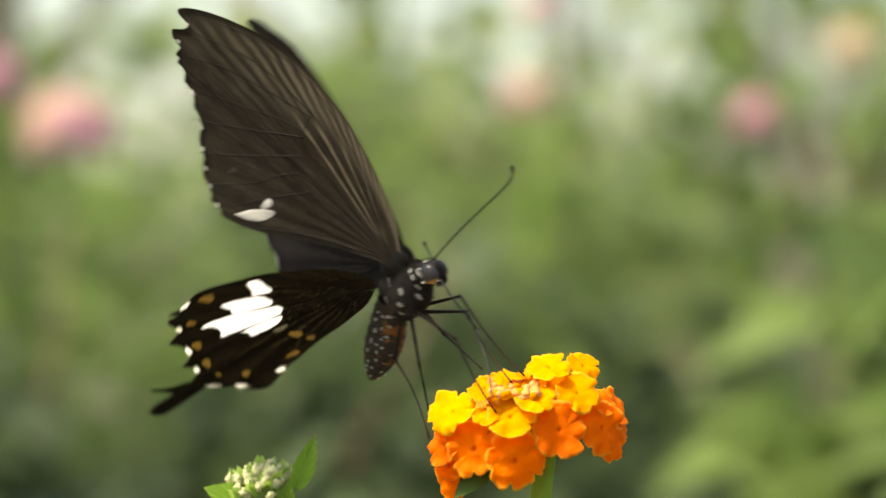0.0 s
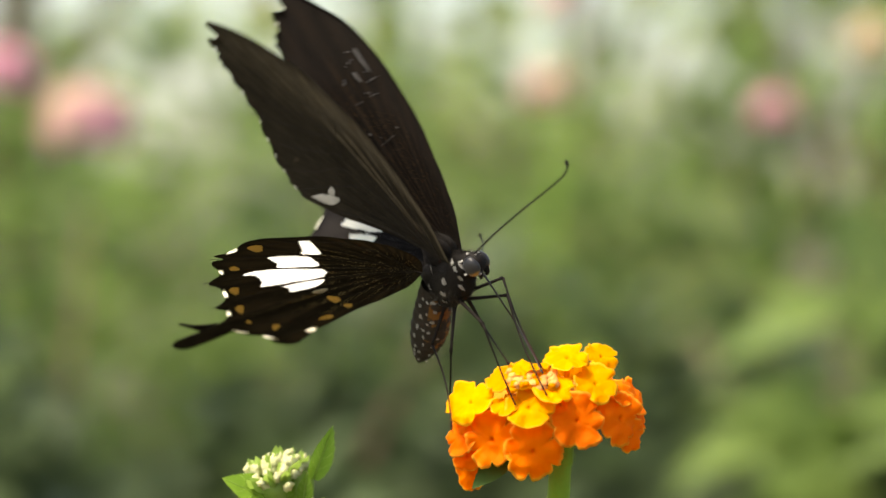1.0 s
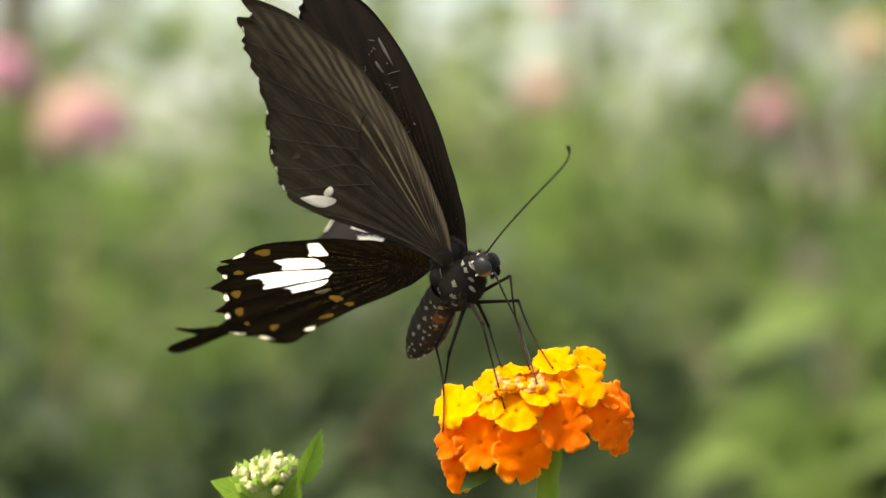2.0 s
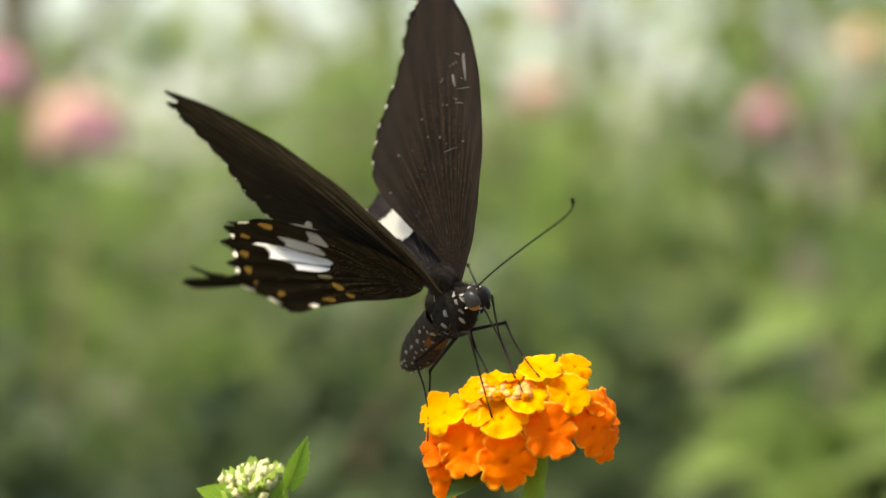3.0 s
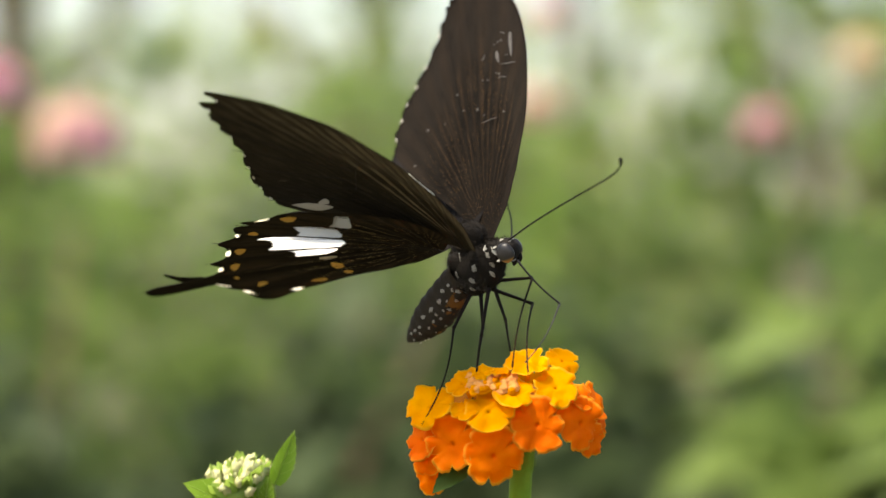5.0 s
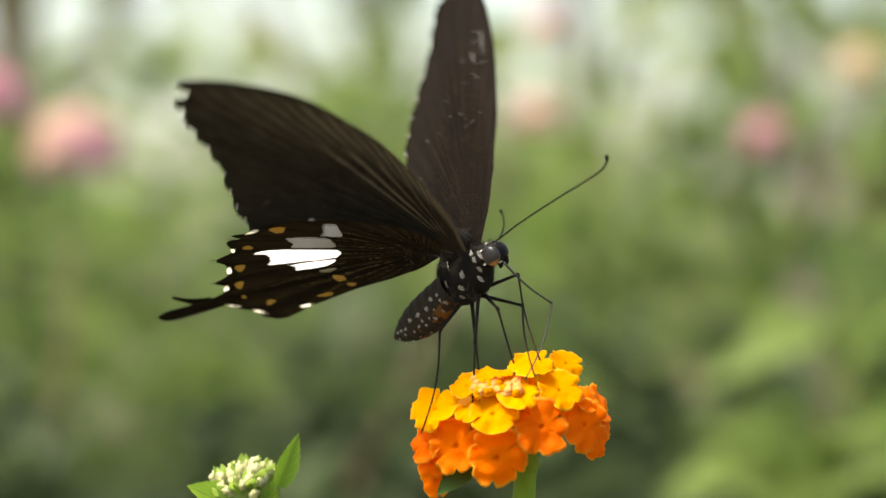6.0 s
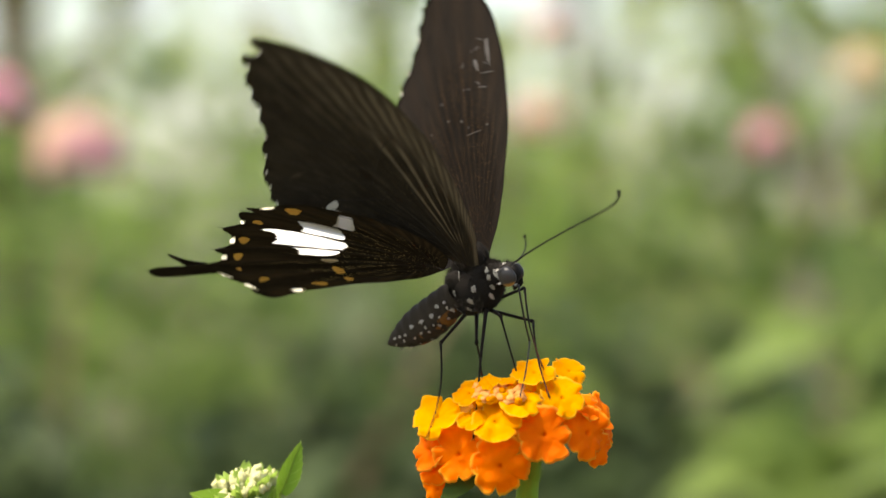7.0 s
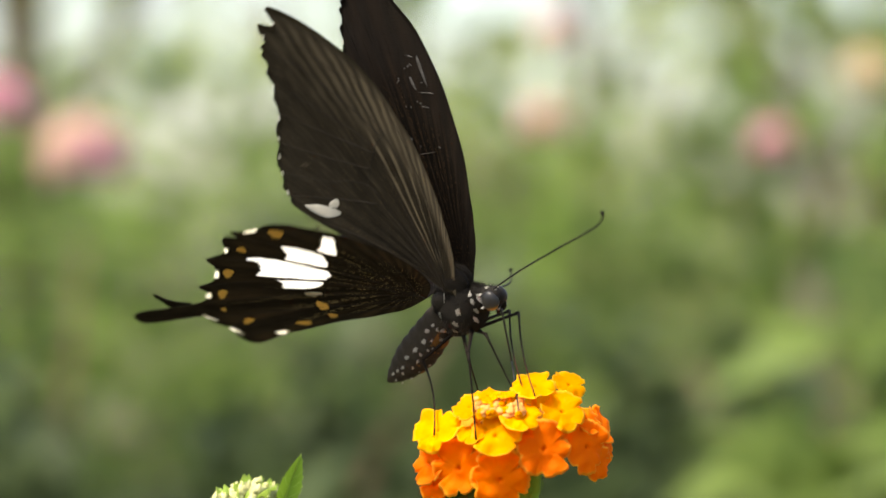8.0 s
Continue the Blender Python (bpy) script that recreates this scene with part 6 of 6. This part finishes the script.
def between(rows, t):
    """A row of numbers at t, gliding from row to row."""
    rows = [tuple(r) for r in rows]
    if t <= rows[0][0]:
        return rows[0][1:]
    for a, b in zip(rows, rows[1:]):
        if t <= b[0]:
            u = (t - a[0]) / (b[0] - a[0])
            u = u * u * (3 - 2 * u)
            return tuple(x + (y - x) * u for x, y in zip(a[1:], b[1:]))
    return rows[-1][1:]


def straight(rows, t):
    for a, b in zip(rows, rows[1:]):
        if t <= b[0]:
            u = (t - a[0]) / (b[0] - a[0])
            return tuple(x + (y - x) * u for x, y in zip(a[1:], b[1:]))
    return rows[-1][1:]


def aim(start, goal, up):
    """A pose at start whose x axis points at goal and whose z axis leans to up."""
    x = (goal - start).normalized()
    z = (up - x * up.dot(x)).normalized()
    y = z.cross(x)
    return Matrix.Translation(start) @ Matrix((x, y, z)).transposed().to_4x4()


def bend(hip, foot, a, b, pole):
    """The joint of a two-piece limb that reaches from hip to foot."""
    d = foot - hip
    reach = min(max(d.length, abs(a - b) * 1.02), (a + b) * 0.998)
    d = d.normalized()
    along = (a * a - b * b + reach * reach) / (2 * reach)
    side = (pole - d * pole.dot(d)).normalized()
    return hip + d * along + side * math.sqrt(max(0, a * a - along * along)), hip + d * reach


def motions():
    walk(butterfly, [(r[0], pose(*r[1:])) for r in BODY_ROWS])
    for ob, side, y, rows in ((near_forewing, -1, HINGE_Y, FOREWING_ROWS), (far_forewing, 1, HINGE_Y, FAR_FOREWING_ROWS),
                              (near_hindwing, -1, HIND_Y, HINDWING_ROWS), (far_hindwing, 1, HIND_Y, FAR_HINDWING_ROWS)):
        walk(ob, [(t, wing_pose(Vector((x, y, z)), side, flap, sweep, twist)) for t, flap, sweep, twist, x, z in rows])
    walk(abdomen, [(t, pose(-0.0045, 0, -0.0045, 0, droop, -swing)) for t, droop, swing in ABDOMEN_ROWS])
    walk(near_antenna, [(t, pose(0.0103, -0.0005, -0.0002, 0, dip, swing)) for t, dip, swing in ANTENNA_ROWS])
    root = Vector((0.0103, 0.0005, -0.0002))
    walk(far_antenna, [(t, aim(root, root + Vector((x, y, z)), Vector((0, 0, 1)))) for t, x, y, z in FAR_ANTENNA_ROWS])
    for key, (hip, a, b, ways, first, second) in JOINTED.items():
        depth, steps = FEET[key]
        rows_a, rows_b = [], []
        for i in range(81):
            t = i / 10
            body = pose(*straight(BODY_ROWS, t))
            col, row = between(steps, t)
            foot = body.inverted() @ plate(col, row, depth)
            way = Vector(between(ways, t)).normalized()
            knee, end = bend(hip, foot, a, b, way)
            upper_pose = aim(hip, knee, way)
            rows_a.append((t, upper_pose))
            rows_b.append((t, upper_pose.inverted() @ aim(knee, end, way)))
        walk(first, rows_a)
        walk(second, rows_b)


motions()
